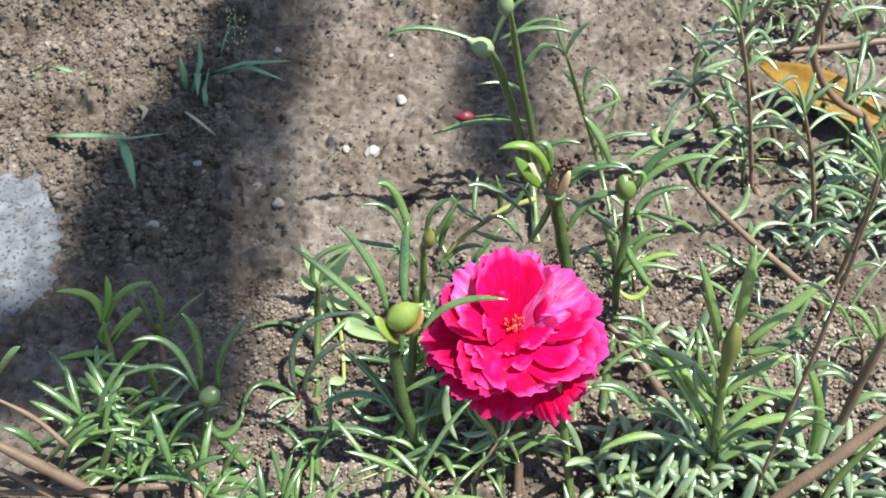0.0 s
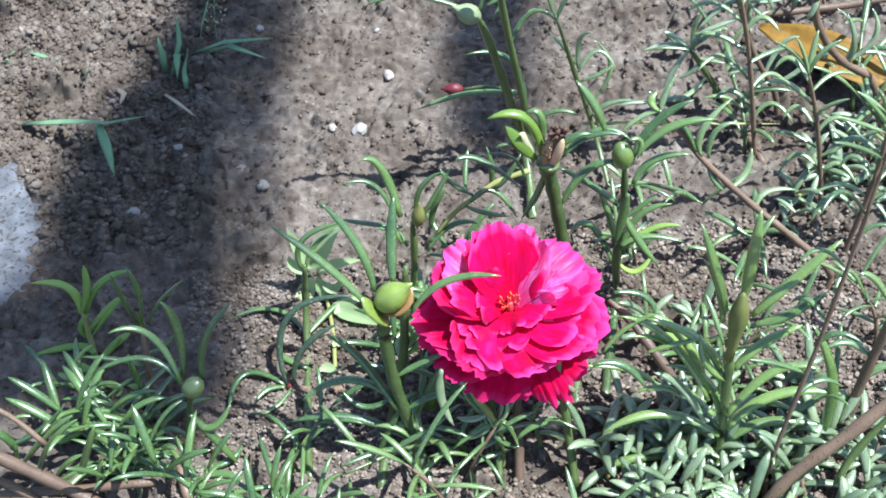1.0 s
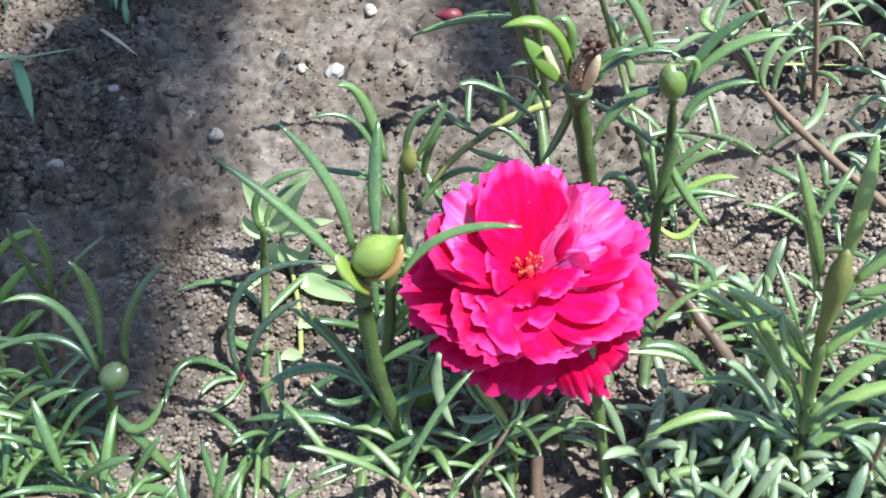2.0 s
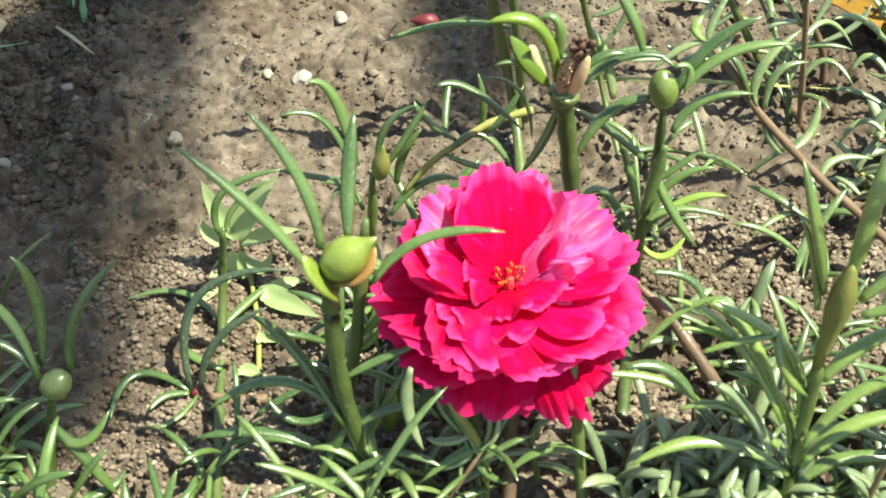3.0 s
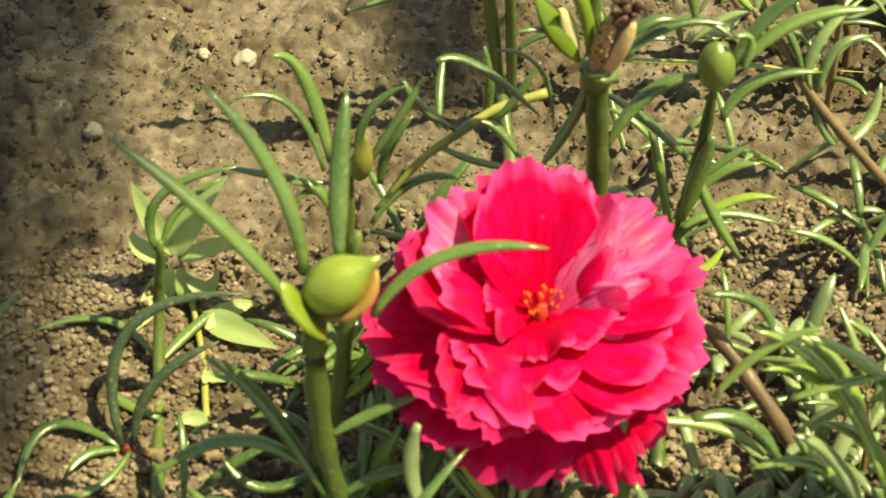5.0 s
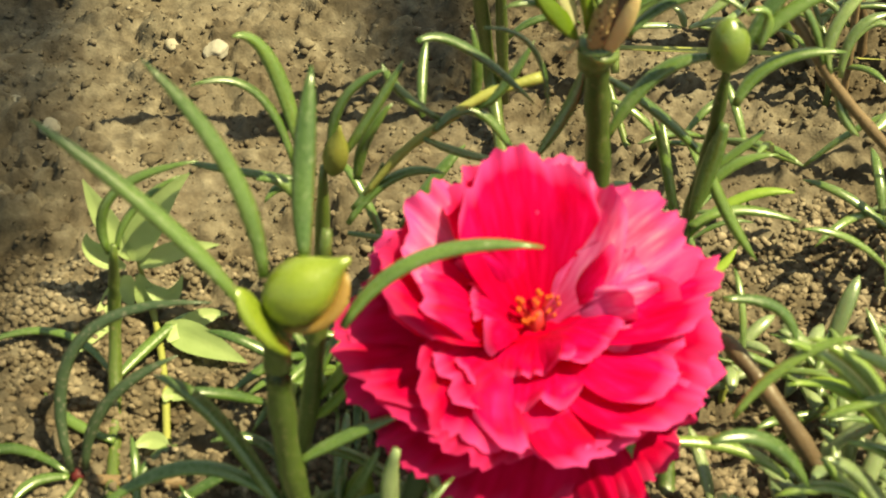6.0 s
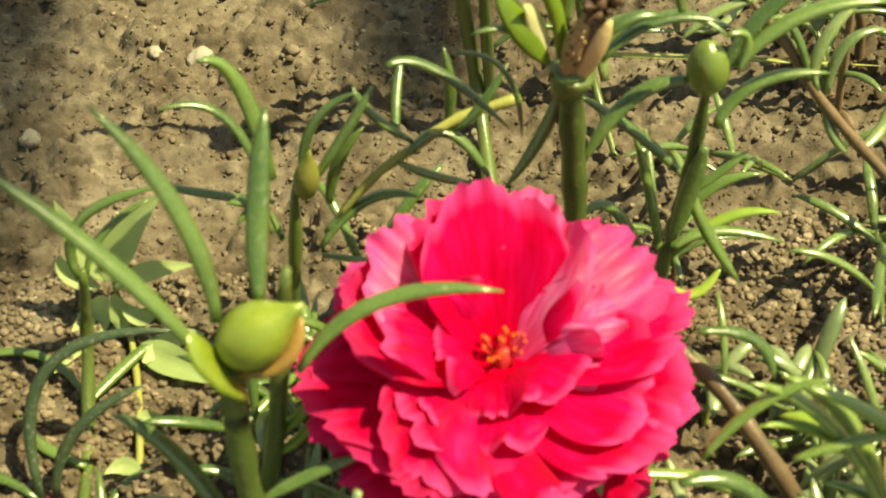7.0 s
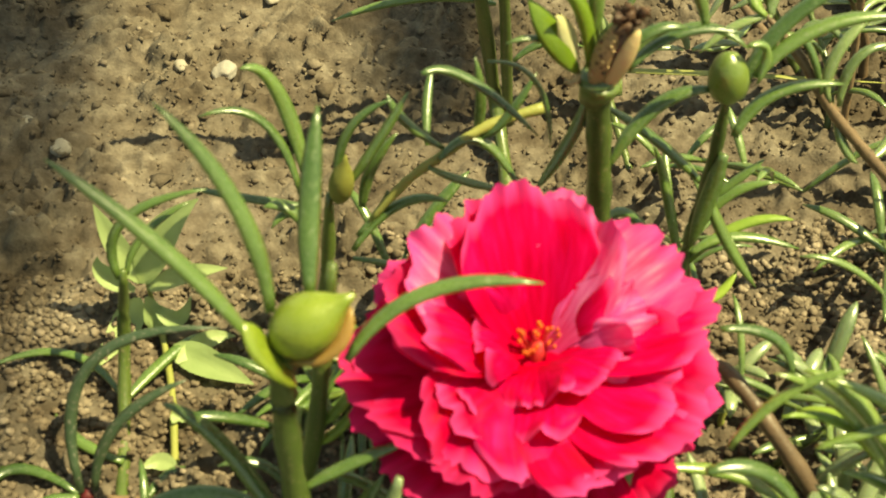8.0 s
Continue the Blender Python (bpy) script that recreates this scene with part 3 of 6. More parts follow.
leaf(p, (4.11, 7.26, 2.51), (4.87, 7.41, 2.77), (6.00, 7.15, 2.68), 0.226, leaf_green)
leaf(p, (4.16, 7.39, 2.20), (5.04, 7.64, 2.81), (5.92, 7.50, 3.04), 0.228, leaf_pale)
leaf(p, (4.18, 7.66, 1.74), (4.75, 8.15, 2.85), (5.72, 8.05, 3.43), 0.252, leaf_green)
leaf(p, (4.15, 7.59, 1.81), (3.81, 8.21, 3.18), (3.46, 8.35, 4.08), 0.232, leaf_green)
leaf(p, (4.07, 7.40, 1.27), (3.39, 8.23, 2.48), (2.69, 7.96, 2.63), 0.253, leaf_green)
leaf(p, (4.13, 7.35, 1.69), (4.61, 7.09, 1.57), (5.12, 7.37, 1.99), 0.212, leaf_pale)
p = plant("moss_rose_plant", "bushy moss rose shoot with upright dark leaves", "plant")
stem(p, [(-2.05, 7.43, 4.06), (-2.08, 7.41, 2.64), (-2.23, 7.33, 0.89), (-2.48, 5.93, 0.00), (-2.67, 3.63, 0.00)], 0.110, 0.130, stem_green)
leaf(p, (-2.37, 7.45, 4.27), (-2.80, 8.11, 5.60), (-3.33, 7.96, 6.15), 0.302, leaf_green)
leaf(p, (-2.50, 7.31, 4.19), (-3.05, 7.89, 5.19), (-3.99, 7.74, 5.44), 0.177, leaf_green)
leaf(p, (-1.81, 7.41, 4.15), (-1.31, 7.54, 4.97), (-0.83, 7.72, 5.82), 0.214, leaf_green)
leaf(p, (-1.92, 7.56, 4.21), (-1.71, 7.84, 5.03), (-1.07, 7.82, 5.61), 0.196, leaf_green)
leaf(p, (-1.52, 7.46, 3.73), (-1.36, 7.64, 4.41), (-0.97, 7.73, 5.02), 0.235, leaf_green)
leaf(p, (-2.37, 7.89, 3.39), (-3.34, 7.99, 3.51), (-4.24, 8.12, 3.66), 0.184, leaf_green)
leaf(p, (-2.39, 7.30, 3.28), (-2.68, 7.53, 3.66), (-3.10, 7.49, 3.76), 0.236, leaf_green)
leaf(p, (-2.26, 7.65, 2.76), (-2.62, 7.98, 3.14), (-2.99, 7.78, 3.01), 0.204, leaf_green)
bud(p, (-1.90, 7.42, 3.90), (-1.79, 7.39, 4.89), 0.202, bud_olive)
leaf(p, (-1.67, 7.24, 2.97), (-0.93, 7.55, 3.66), (-0.13, 7.36, 3.87), 0.220, leaf_green)
leaf(p, (-1.60, 7.39, 3.16), (-1.17, 7.55, 3.66), (-1.12, 7.56, 3.98), 0.183, leaf_green)
leaf(p, (-1.65, 7.59, 2.44), (-0.40, 7.41, 2.21), (-0.02, 7.30, 1.94), 0.187, leaf_green)
stem(p, [(-1.39, 7.45, 3.40), (-0.82, 7.55, 4.15), (-0.29, 7.65, 4.57), (0.48, 7.87, 5.00), (1.44, 8.02, 5.24)], 0.070, 0.090, stem_yellow)
leaf(p, (-0.23, 7.72, 4.70), (-0.83, 7.87, 5.13), (-1.12, 8.00, 5.57), 0.196, leaf_green)
leaf(p, (-0.31, 7.50, 4.65), (0.37, 7.78, 4.77), (1.02, 7.25, 4.11), 0.212, leaf_green)
leaf(p, (0.26, 7.90, 4.72), (0.36, 8.00, 5.36), (0.24, 8.22, 6.09), 0.179, leaf_green)
leaf(p, (0.36, 7.89, 4.79), (0.70, 7.79, 5.14), (1.21, 8.07, 5.88), 0.196, leaf_green)
leaf(p, (-0.48, 7.52, 4.48), (0.12, 7.38, 4.27), (0.78, 7.32, 4.13), 0.178, leaf_green)
leaf(p, (-0.65, 7.60, 6.25), (0.06, 7.73, 6.05), (1.15, 7.24, 5.30), 0.204, leaf_green)
leaf(p, (0.27, 7.35, 6.64), (1.04, 7.40, 6.22), (1.30, 6.98, 5.30), 0.117, leaf_green)
leaf(p, (-0.42, 8.18, 4.37), (-0.38, 8.80, 4.79), (-0.26, 9.28, 5.10), 0.163, leaf_green)
p = plant("moss_rose_plant", "tall thin moss rose stem with two drooping dark leaves", "plant")
stem(p, [(-5.37, 7.13, 2.82), (-5.55, 7.23, 1.18), (-5.61, 6.08, 0.00), (-5.56, 4.37, 0.00), (-5.48, 2.38, 0.00), (-5.42, 1.59, 0.00)], 0.111, 0.122, stem_green)
leaf(p, (-5.47, 7.21, 2.56), (-5.32, 7.53, 3.53), (-3.96, 7.44, 4.24), 0.220, leaf_green)
leaf(p, (-5.35, 7.27, 2.58), (-5.05, 7.53, 3.18), (-4.29, 7.69, 3.74), 0.165, leaf_green)
leaf(p, (-5.71, 6.79, 0.15), (-6.73, 7.78, 0.15), (-8.05, 7.50, 0.15), 0.179, leaf_green)
leaf(p, (-5.62, 6.62, 0.15), (-5.03, 7.44, 0.15), (-4.39, 8.11, 0.15), 0.237, leaf_green)
leaf(p, (-5.56, 5.33, 0.15), (-6.35, 5.84, 0.15), (-6.76, 6.43, 0.15), 0.222, leaf_green)
p = plant("broadleaf_weed", "small pale green weed seedling with broad pointed leaves", "weed")
stem(p, [(-5.26, 8.62, 1.00), (-5.07, 8.28, 0.00), (-4.84, 6.87, 0.00), (-4.74, 5.40, 0.00), (-4.70, 4.63, 0.00)], 0.058, 0.081, stem_yellow)
broad_leaf(p, (-5.26, 8.41, 1.18), (-4.92, 8.62, 2.09), (-4.21, 8.70, 2.90), 0.637, leaf_weed)
broad_leaf(p, (-5.34, 8.41, 1.22), (-5.69, 8.60, 1.97), (-5.98, 8.81, 2.75), 0.406, leaf_weed)
broad_leaf(p, (-5.45, 8.42, 1.02), (-5.94, 8.52, 1.32), (-6.04, 8.63, 1.68), 0.355, leaf_weed)
broad_leaf(p, (-5.42, 8.42, 0.83), (-5.72, 8.35, 0.15), (-6.25, 7.29, 0.15), 0.553, leaf_weed)
broad_leaf(p, (-5.19, 8.40, 1.03), (-4.59, 8.46, 1.32), (-3.80, 8.40, 1.50), 0.355, leaf_weed)
broad_leaf(p, (-5.15, 8.40, 0.65), (-4.76, 8.15, 0.51), (-4.49, 8.39, 0.82), 0.322, leaf_weed)
broad_leaf(p, (-4.85, 7.78, 0.15), (-4.25, 7.40, 0.15), (-3.41, 6.84, 0.15), 0.552, leaf_weed)
broad_leaf(p, (-5.27, 8.41, 0.84), (-5.17, 8.26, 0.42), (-5.25, 8.15, 0.15), 0.357, leaf_weed)
broad_leaf(p, (-4.77, 7.42, 0.15), (-4.26, 7.92, 0.15), (-3.73, 7.99, 0.15), 0.334, leaf_weed)
broad_leaf(p, (-4.77, 6.08, 0.15), (-4.62, 6.24, 0.15), (-4.18, 6.05, 0.15), 0.250, leaf_weed)
broad_leaf(p, (-4.70, 5.13, 0.15), (-4.97, 5.30, 0.15), (-5.27, 5.16, 0.15), 0.296, leaf_weed)
p = plant("moss_rose_runner", "brown creeping moss rose stem tipped with dark leaves", "plant")
stem(p, [(-6.12, 4.78, 0.00), (-5.21, 4.58, 0.00), (-3.99, 4.56, 0.00), (-2.41, 4.38, 0.00)], 0.114, 0.134, stem_brown)
leaf(p, (-6.19, 4.77, 0.15), (-5.92, 5.87, 1.99), (-3.83, 5.72, 2.90), 0.238, leaf_dark)
leaf(p, (-5.96, 4.74, 0.24), (-5.53, 5.17, 1.32), (-4.38, 5.31, 2.19), 0.237, leaf_dark)
leaf(p, (-6.23, 4.75, 0.15), (-7.47, 5.27, 0.15), (-7.88, 3.92, 0.15), 0.220, leaf_green)
leaf(p, (-6.22, 4.67, 0.15), (-6.76, 4.62, 0.15), (-7.06, 4.22, 0.15), 0.202, leaf_green)
leaf(p, (-6.04, 4.62, 0.15), (-6.59, 3.88, 0.15), (-7.28, 3.80, 0.15), 0.167, leaf_green)
leaf(p, (-5.19, 4.47, 0.15), (-4.60, 5.12, 0.15), (-3.49, 4.99, 0.15), 0.206, leaf_green)
bud(p, (-6.03, 4.70, 0.00), (-6.19, 4.94, 0.05), 0.148, pod_red)
p = plant("moss_rose_plant", "moss rose stem with a round green bud in shade", "plant")
stem(p, [(-8.38, 2.73, 2.88), (-8.69, 2.58, 1.29), (-8.81, 1.66, 0.00), (-8.58, -0.26, 0.00)], 0.116, 0.122, stem_green)
round_bud(p, (-8.47, 2.74, 2.78), (-8.04, 2.66, 3.30), 0.295, bud_dull)
leaf(p, (-8.51, 2.91, 3.33), (-8.45, 3.46, 4.69), (-8.74, 3.60, 5.65), 0.243, leaf_green)
leaf(p, (-7.99, 2.89, 3.19), (-7.73, 3.26, 4.39), (-6.85, 3.55, 5.48), 0.268, leaf_green)
leaf(p, (-8.59, 2.77, 3.25), (-9.26, 3.47, 4.48), (-10.24, 3.28, 4.87), 0.218, leaf_green)
leaf(p, (-8.57, 2.76, 3.15), (-9.52, 3.24, 3.76), (-10.88, 2.94, 3.63), 0.195, leaf_green)
leaf(p, (-8.60, 2.65, 1.91), (-7.99, 2.33, 1.03), (-7.46, 2.04, 0.17), 0.273, leaf_green)
leaf(p, (-8.66, 2.75, 1.62), (-8.02, 2.44, 1.46), (-7.44, 2.85, 1.98), 0.250, leaf_green)
leaf(p, (-8.83, 2.55, 0.46), (-9.60, 2.60, 0.15), (-10.84, 1.65, 0.15), 0.230, leaf_green)
leaf(p, (-8.78, 1.96, 0.15), (-7.85, 2.12, 0.15), (-7.38, 2.71, 0.15), 0.260, leaf_green)
leaf(p, (-8.84, 2.64, 0.63), (-9.34, 2.90, 0.88), (-9.86, 2.67, 0.66), 0.204, leaf_green)
leaf(p, (-8.72, 1.36, 0.15), (-9.73, 2.20, 0.15), (-10.91, 2.15, 0.15), 0.263, leaf_green)
leaf(p, (-8.71, 1.56, 0.15), (-7.81, 1.72, 0.15), (-6.92, 1.09, 0.15), 0.261, leaf_green)
p = plant("moss_rose_plant", "young yellow green moss rose shoot", "plant")
stem(p, [(-12.41, 7.16, 1.40), (-12.29, 6.54, 0.00), (-11.75, 4.70, 0.00), (-11.14, 2.97, 0.00), (-10.71, 1.74, 0.00)], 0.091, 0.121, stem_yellow)
leaf(p, (-12.48, 7.16, 1.27), (-12.73, 7.56, 2.06), (-13.75, 7.51, 2.42), 0.286, leaf_pale)
leaf(p, (-12.43, 7.16, 1.32), (-12.11, 7.37, 2.11), (-12.04, 7.62, 2.95), 0.286, leaf_pale)
leaf(p, (-12.33, 7.15, 1.27), (-11.71, 7.55, 2.16), (-10.66, 7.53, 2.66), 0.286, leaf_pale)
leaf(p, (-12.42, 7.10, 0.48), (-11.62, 7.43, 1.19), (-11.03, 7.42, 1.58), 0.290, leaf_pale)
leaf(p, (-12.24, 6.42, 0.15), (-12.85, 6.80, 0.15), (-14.27, 6.51, 0.15), 0.295, leaf_pale)
leaf(p, (-12.10, 6.07, 0.15), (-11.57, 6.86, 0.15), (-11.21, 7.19, 0.15), 0.296, leaf_pale)
leaf(p, (-11.85, 5.26, 0.15), (-12.65, 5.52, 0.15), (-13.27, 5.78, 0.15), 0.272, leaf_pale)
leaf(p, (-11.76, 5.03, 0.15), (-12.54, 5.97, 0.15), (-12.86, 5.71, 0.15), 0.273, leaf_pale)
leaf(p, (-11.46, 4.15, 0.15), (-10.95, 5.00, 0.15), (-10.20, 4.70, 0.15), 0.307, leaf_pale)
leaf(p, (-11.13, 3.07, 0.15), (-11.83, 3.74, 0.15), (-12.61, 3.14, 0.15), 0.313, leaf_pale)
leaf(p, (-12.52, 7.09, 0.21), (-12.63, 7.22, 0.64), (-12.28, 7.34, 1.04), 0.263, leaf_pale)
leaf(p, (-12.10, 6.60, 0.90), (-11.50, 6.60, 1.70), (-10.90, 6.60, 2.40), 0.20, leaf_pale)
leaf(p, (-12.00, 6.10, 0.20), (-11.40, 6.20, 0.80), (-11.10, 6.20, 1.20), 0.20, leaf_pale)
leaf(p, (-12.00, 5.20, 0.20), (-12.60, 5.40, 0.20), (-13.20, 5.60, 0.30), 0.24, leaf_weed)
leaf(p, (-11.80, 5.70, 0.20), (-12.50, 5.70, 0.30), (-12.80, 5.30, 0.20), 0.20, leaf_pale)
leaf(p, (-11.80, 5.20, 0.20), (-11.10, 4.90, 0.20), (-10.60, 4.40, 0.20), 0.20, leaf_pale)
leaf(p, (-11.50, 4.00, 0.20), (-11.10, 4.30, 0.20), (-10.40, 4.30, 0.20), 0.22, leaf_green)
leaf(p, (-11.30, 3.40, 0.20), (-10.60, 3.40, 0.20), (-9.70, 2.90, 0.20), 0.22, leaf_fresh)
leaf(p, (-11.90, 3.60, 0.20), (-12.50, 3.30, 0.20), (-12.80, 3.10, 0.20), 0.20, leaf_pale)
leaf(p, (-11.00, 2.80, 0.20), (-10.10, 2.80, 0.20), (-9.40, 2.80, 0.20), 0.22, leaf_green)
p = plant("moss_rose_plant", "moss rose shoot with a brown lower stem", "plant")
stem(p, [(-10.10, 5.40, 2.60), (-10.10, 4.80, 1.50), (-10.10, 4.20, 0.20), (-9.40, 2.80, 0.20), (-8.90, 1.20, 0.20)], 0.085, 0.150, stem_brown)
leaf(p, (-10.10, 5.20, 2.90), (-10.30, 5.20, 4.10), (-10.40, 5.20, 5.10), 0.20, leaf_green)
leaf(p, (-10.00, 5.20, 2.90), (-9.80, 5.20, 4.20), (-9.90, 5.20, 5.30), 0.22, leaf_green)
leaf(p, (-9.80, 5.20, 2.80), (-9.30, 5.20, 3.80), (-8.40, 5.20, 4.70), 0.16, leaf_green)
leaf(p, (-9.90, 4.80, 2.10), (-9.40, 4.80, 2.30), (-9.00, 4.80, 2.90), 0.16, leaf_green)
leaf(p, (-10.10, 4.20, 0.40), (-10.30, 4.20, 1.50), (-10.30, 4.20, 2.80), 0.22, leaf_green)
leaf(p, (-10.20, 4.80, 1.40), (-10.80, 4.80, 1.80), (-12.00, 4.80, 2.10), 0.18, leaf_green)
leaf(p, (-9.90, 3.80, 0.50), (-10.70, 3.50, 0.20), (-11.20, 3.40, 0.20), 0.20, leaf_green)
bud(p, (-10.10, 5.40, 2.50), (-10.10, 5.40, 3.20), 0.13, bud_olive)
p = plant("moss_rose_plant", "stout moss rose stem with a bud and spreading leaves", "plant")
stem(p, [(5.98, 1.20, 4.71), (5.99, 1.15, 4.26), (5.98, 1.00, 2.90), (6.03, 0.70, 0.80), (5.71, -1.21, 0.00)], 0.123, 0.136, stem_green)
club_bud(p, (5.95, 1.19, 4.62), (6.08, 1.37, 7.09), 0.243, bud_olive)
leaf(p, (5.72, 1.34, 6.46), (5.43, 1.57, 7.56), (5.01, 2.04, 8.88), 0.287, leaf_lime)
leaf(p, (5.67, 1.31, 6.03), (5.52, 1.66, 7.00), (5.13, 1.85, 7.81), 0.245, leaf_lime)
leaf(p, (6.08, 1.35, 6.77), (6.22, 1.60, 7.92), (6.37, 2.03, 9.23), 0.307, leaf_lime)
leaf(p, (6.38, 1.31, 6.23), (7.18, 1.48, 7.12), (8.40, 1.85, 8.21), 0.332, leaf_lime)
leaf(p, (6.48, 1.29, 5.90), (7.29, 1.29, 6.20), (8.14, 1.50, 6.70), 0.290, leaf_lime)
leaf(p, (6.12, 1.15, 4.26), (6.76, 1.38, 4.91), (7.79, 1.51, 5.47), 0.322, leaf_lime)
leaf(p, (5.87, 1.06, 3.36), (5.46, 1.61, 4.69), (3.87, 1.87, 5.74), 0.304, leaf_lime)
leaf(p, (5.92, 0.91, 2.21), (5.59, 1.46, 3.35), (4.43, 1.58, 4.09), 0.287, leaf_lime)
leaf(p, (6.14, 0.87, 1.97), (7.39, 1.34, 2.74), (9.14, 1.15, 2.89), 0.336, leaf_lime)
leaf(p, (6.06, 0.94, 2.44), (7.32, 1.57, 3.49), (8.49, 1.35, 3.72), 0.286, leaf_lime)
leaf(p, (5.93, 0.84, 1.75), (4.41, 1.32, 2.27), (2.79, 0.99, 2.02), 0.313, leaf_lime)
leaf(p, (8.73, 0.78, 1.67), (8.87, 1.35, 3.31), (8.21, 1.91, 4.95), 0.337, leaf_lime)
leaf(p, (6.08, 0.77, 1.27), (7.17, 1.14, 1.80), (8.90, 0.91, 1.75), 0.316, leaf_lime)
leaf(p, (6.02, 0.55, 0.15), (4.36, 1.08, 0.63), (2.61, 0.75, 0.41), 0.347, leaf_lime)
leaf(p, (6.10, 1.10, 3.81), (5.43, 1.24, 4.43), (5.24, 1.58, 5.24), 0.255, leaf_lime)
p = plant("moss_rose_plant", "tall moss rose stems with pale green buds", "plant")
stem(p, [(0.30, 12.80, 7.33), (0.71, 13.03, 5.84), (1.22, 13.28, 3.65), (1.78, 13.58, 0.96), (1.85, 11.42, 0.00)], 0.139, 0.154, stem_green)
stem(p, [(0.86, 12.22, 9.33), (1.15, 12.81, 6.92), (1.71, 13.27, 3.38), (2.09, 13.54, 0.42)], 0.108, 0.123, stem_green)
bud(p, (0.37, 12.82, 7.13), (-0.45, 12.80, 7.68), 0.312, bud_grey)
bud(p, (0.75, 12.35, 8.93), (0.73, 12.24, 9.84), 0.257, bud_grey)
leaf(p, (0.30, 12.81, 7.30), (-1.61, 13.22, 7.85), (-3.08, 12.96, 7.76), 0.215, leaf_green)
leaf(p, (0.37, 12.80, 7.37), (0.89, 13.18, 8.42), (1.84, 13.12, 9.06), 0.188, leaf_green)
leaf(p, (0.60, 12.77, 7.65), (1.76, 12.95, 7.90), (2.90, 12.76, 7.81), 0.213, leaf_green)
leaf(p, (0.80, 12.97, 6.93), (1.63, 13.45, 7.75), (2.88, 13.13, 7.82), 0.163, leaf_green)
leaf(p, (1.20, 13.26, 5.39), (1.86, 13.77, 6.37), (2.57, 13.53, 6.63), 0.196, leaf_green)
leaf(p, (1.51, 13.27, 3.64), (-0.02, 13.46, 3.67), (-1.73, 13.24, 3.32), 0.230, leaf_green)
leaf(p, (1.84, 13.64, 2.79), (1.38, 14.40, 4.19), (-0.08, 14.19, 4.69), 0.206, leaf_green)
leaf(p, (2.06, 13.61, 2.00), (2.76, 13.82, 2.31), (3.54, 13.67, 2.28), 0.208, leaf_green)
bud(p, (-0.22, 14.30, 3.14), (-0.97, 14.32, 3.21), 0.221, pod_red)
stem(p, [(-0.22, 14.30, 3.14), (0.59, 14.13, 3.32), (1.55, 13.80, 3.30)], 0.062, 0.062, stem_green)
p = plant("moss_rose_plant", "upright leafy moss rose stem", "plant")
stem(p, [(2.80, 13.84, 6.26), (3.49, 13.92, 3.74), (4.22, 13.88, 1.11), (4.57, 11.84, 0.00)], 0.070, 0.095, stem_green)
leaf(p, (2.84, 13.85, 6.14), (2.61, 14.01, 6.84), (2.50, 14.15, 7.52), 0.195, leaf_bright)
leaf(p, (2.84, 13.85, 6.14), (3.17, 14.06, 6.77), (3.60, 14.07, 7.20), 0.195, leaf_bright)
leaf(p, (2.81, 13.85, 6.07), (2.35, 14.05, 6.36), (1.88, 13.94, 6.35), 0.167, leaf_bright)
leaf(p, (3.57, 13.92, 4.00), (3.67, 14.35, 4.87), (4.05, 14.21, 5.20), 0.174, leaf_bright)
leaf(p, (3.58, 13.92, 3.87), (4.28, 14.39, 4.31), (4.83, 13.89, 3.83), 0.174, leaf_bright)
leaf(p, (3.46, 13.91, 4.25), (3.07, 14.12, 4.84), (2.68, 14.18, 5.29), 0.173, leaf_bright)
leaf(p, (3.70, 13.92, 3.48), (4.27, 13.94, 3.69), (4.74, 14.03, 3.97), 0.175, leaf_bright)
leaf(p, (4.54, 13.87, 0.83), (4.22, 14.36, 2.03), (3.62, 14.47, 2.88), 0.395, leaf_bright)
leaf(p, (3.95, 13.92, 2.44), (4.70, 14.28, 3.63), (4.08, 14.52, 4.72), 0.178, leaf_bright)
leaf(p, (4.08, 13.91, 1.91), (4.67, 14.08, 2.26), (5.55, 14.02, 2.40), 0.209, leaf_bright)
p = plant("moss_rose_plant", "leaning brown moss rose stem with a leafy head", "plant")
stem(p, [(8.43, 18.93, 0.39), (9.06, 17.18, 0.00), (9.57, 15.24, 0.00), (9.92, 13.27, 0.00)], 0.111, 0.129, stem_brown)
leaf(p, (8.43, 18.93, 0.39), (7.44, 19.03, 0.50), (6.67, 18.97, 0.44), 0.197, leaf_bright)
leaf(p, (8.47, 18.92, 0.54), (8.58, 19.16, 1.31), (8.84, 19.23, 1.92), 0.197, leaf_bright)
leaf(p, (8.53, 18.92, 0.45), (9.38, 19.19, 0.97), (9.78, 19.06, 1.11), 0.197, leaf_bright)
leaf(p, (8.33, 18.93, 0.25), (7.76, 19.17, 0.79), (7.51, 19.15, 1.09), 0.231, leaf_bright)
leaf(p, (8.77, 17.51, 0.15), (7.87, 16.59, 0.15), (7.22, 16.47, 0.15), 0.235, leaf_bright)
leaf(p, (8.64, 18.70, 0.15), (9.15, 18.50, 0.15), (9.66, 18.30, 0.15), 0.199, leaf_bright)
p = plant("moss_rose_plant", "arching moss rose stem with long narrow leaves", "plant")
stem(p, [(5.40, 9.60, 5.80), (6.10, 9.30, 5.10), (6.70, 9.00, 4.30), (7.50, 8.70, 3.50), (8.50, 8.30, 2.60), (9.40, 7.90, 1.90), (10.70, 7.40, 0.70)], 0.085, 0.125, stem_brown)
leaf(p, (6.90, 9.00, 4.10), (7.10, 8.80, 3.60), (7.40, 8.60, 3.30), 0.24, leaf_bright)
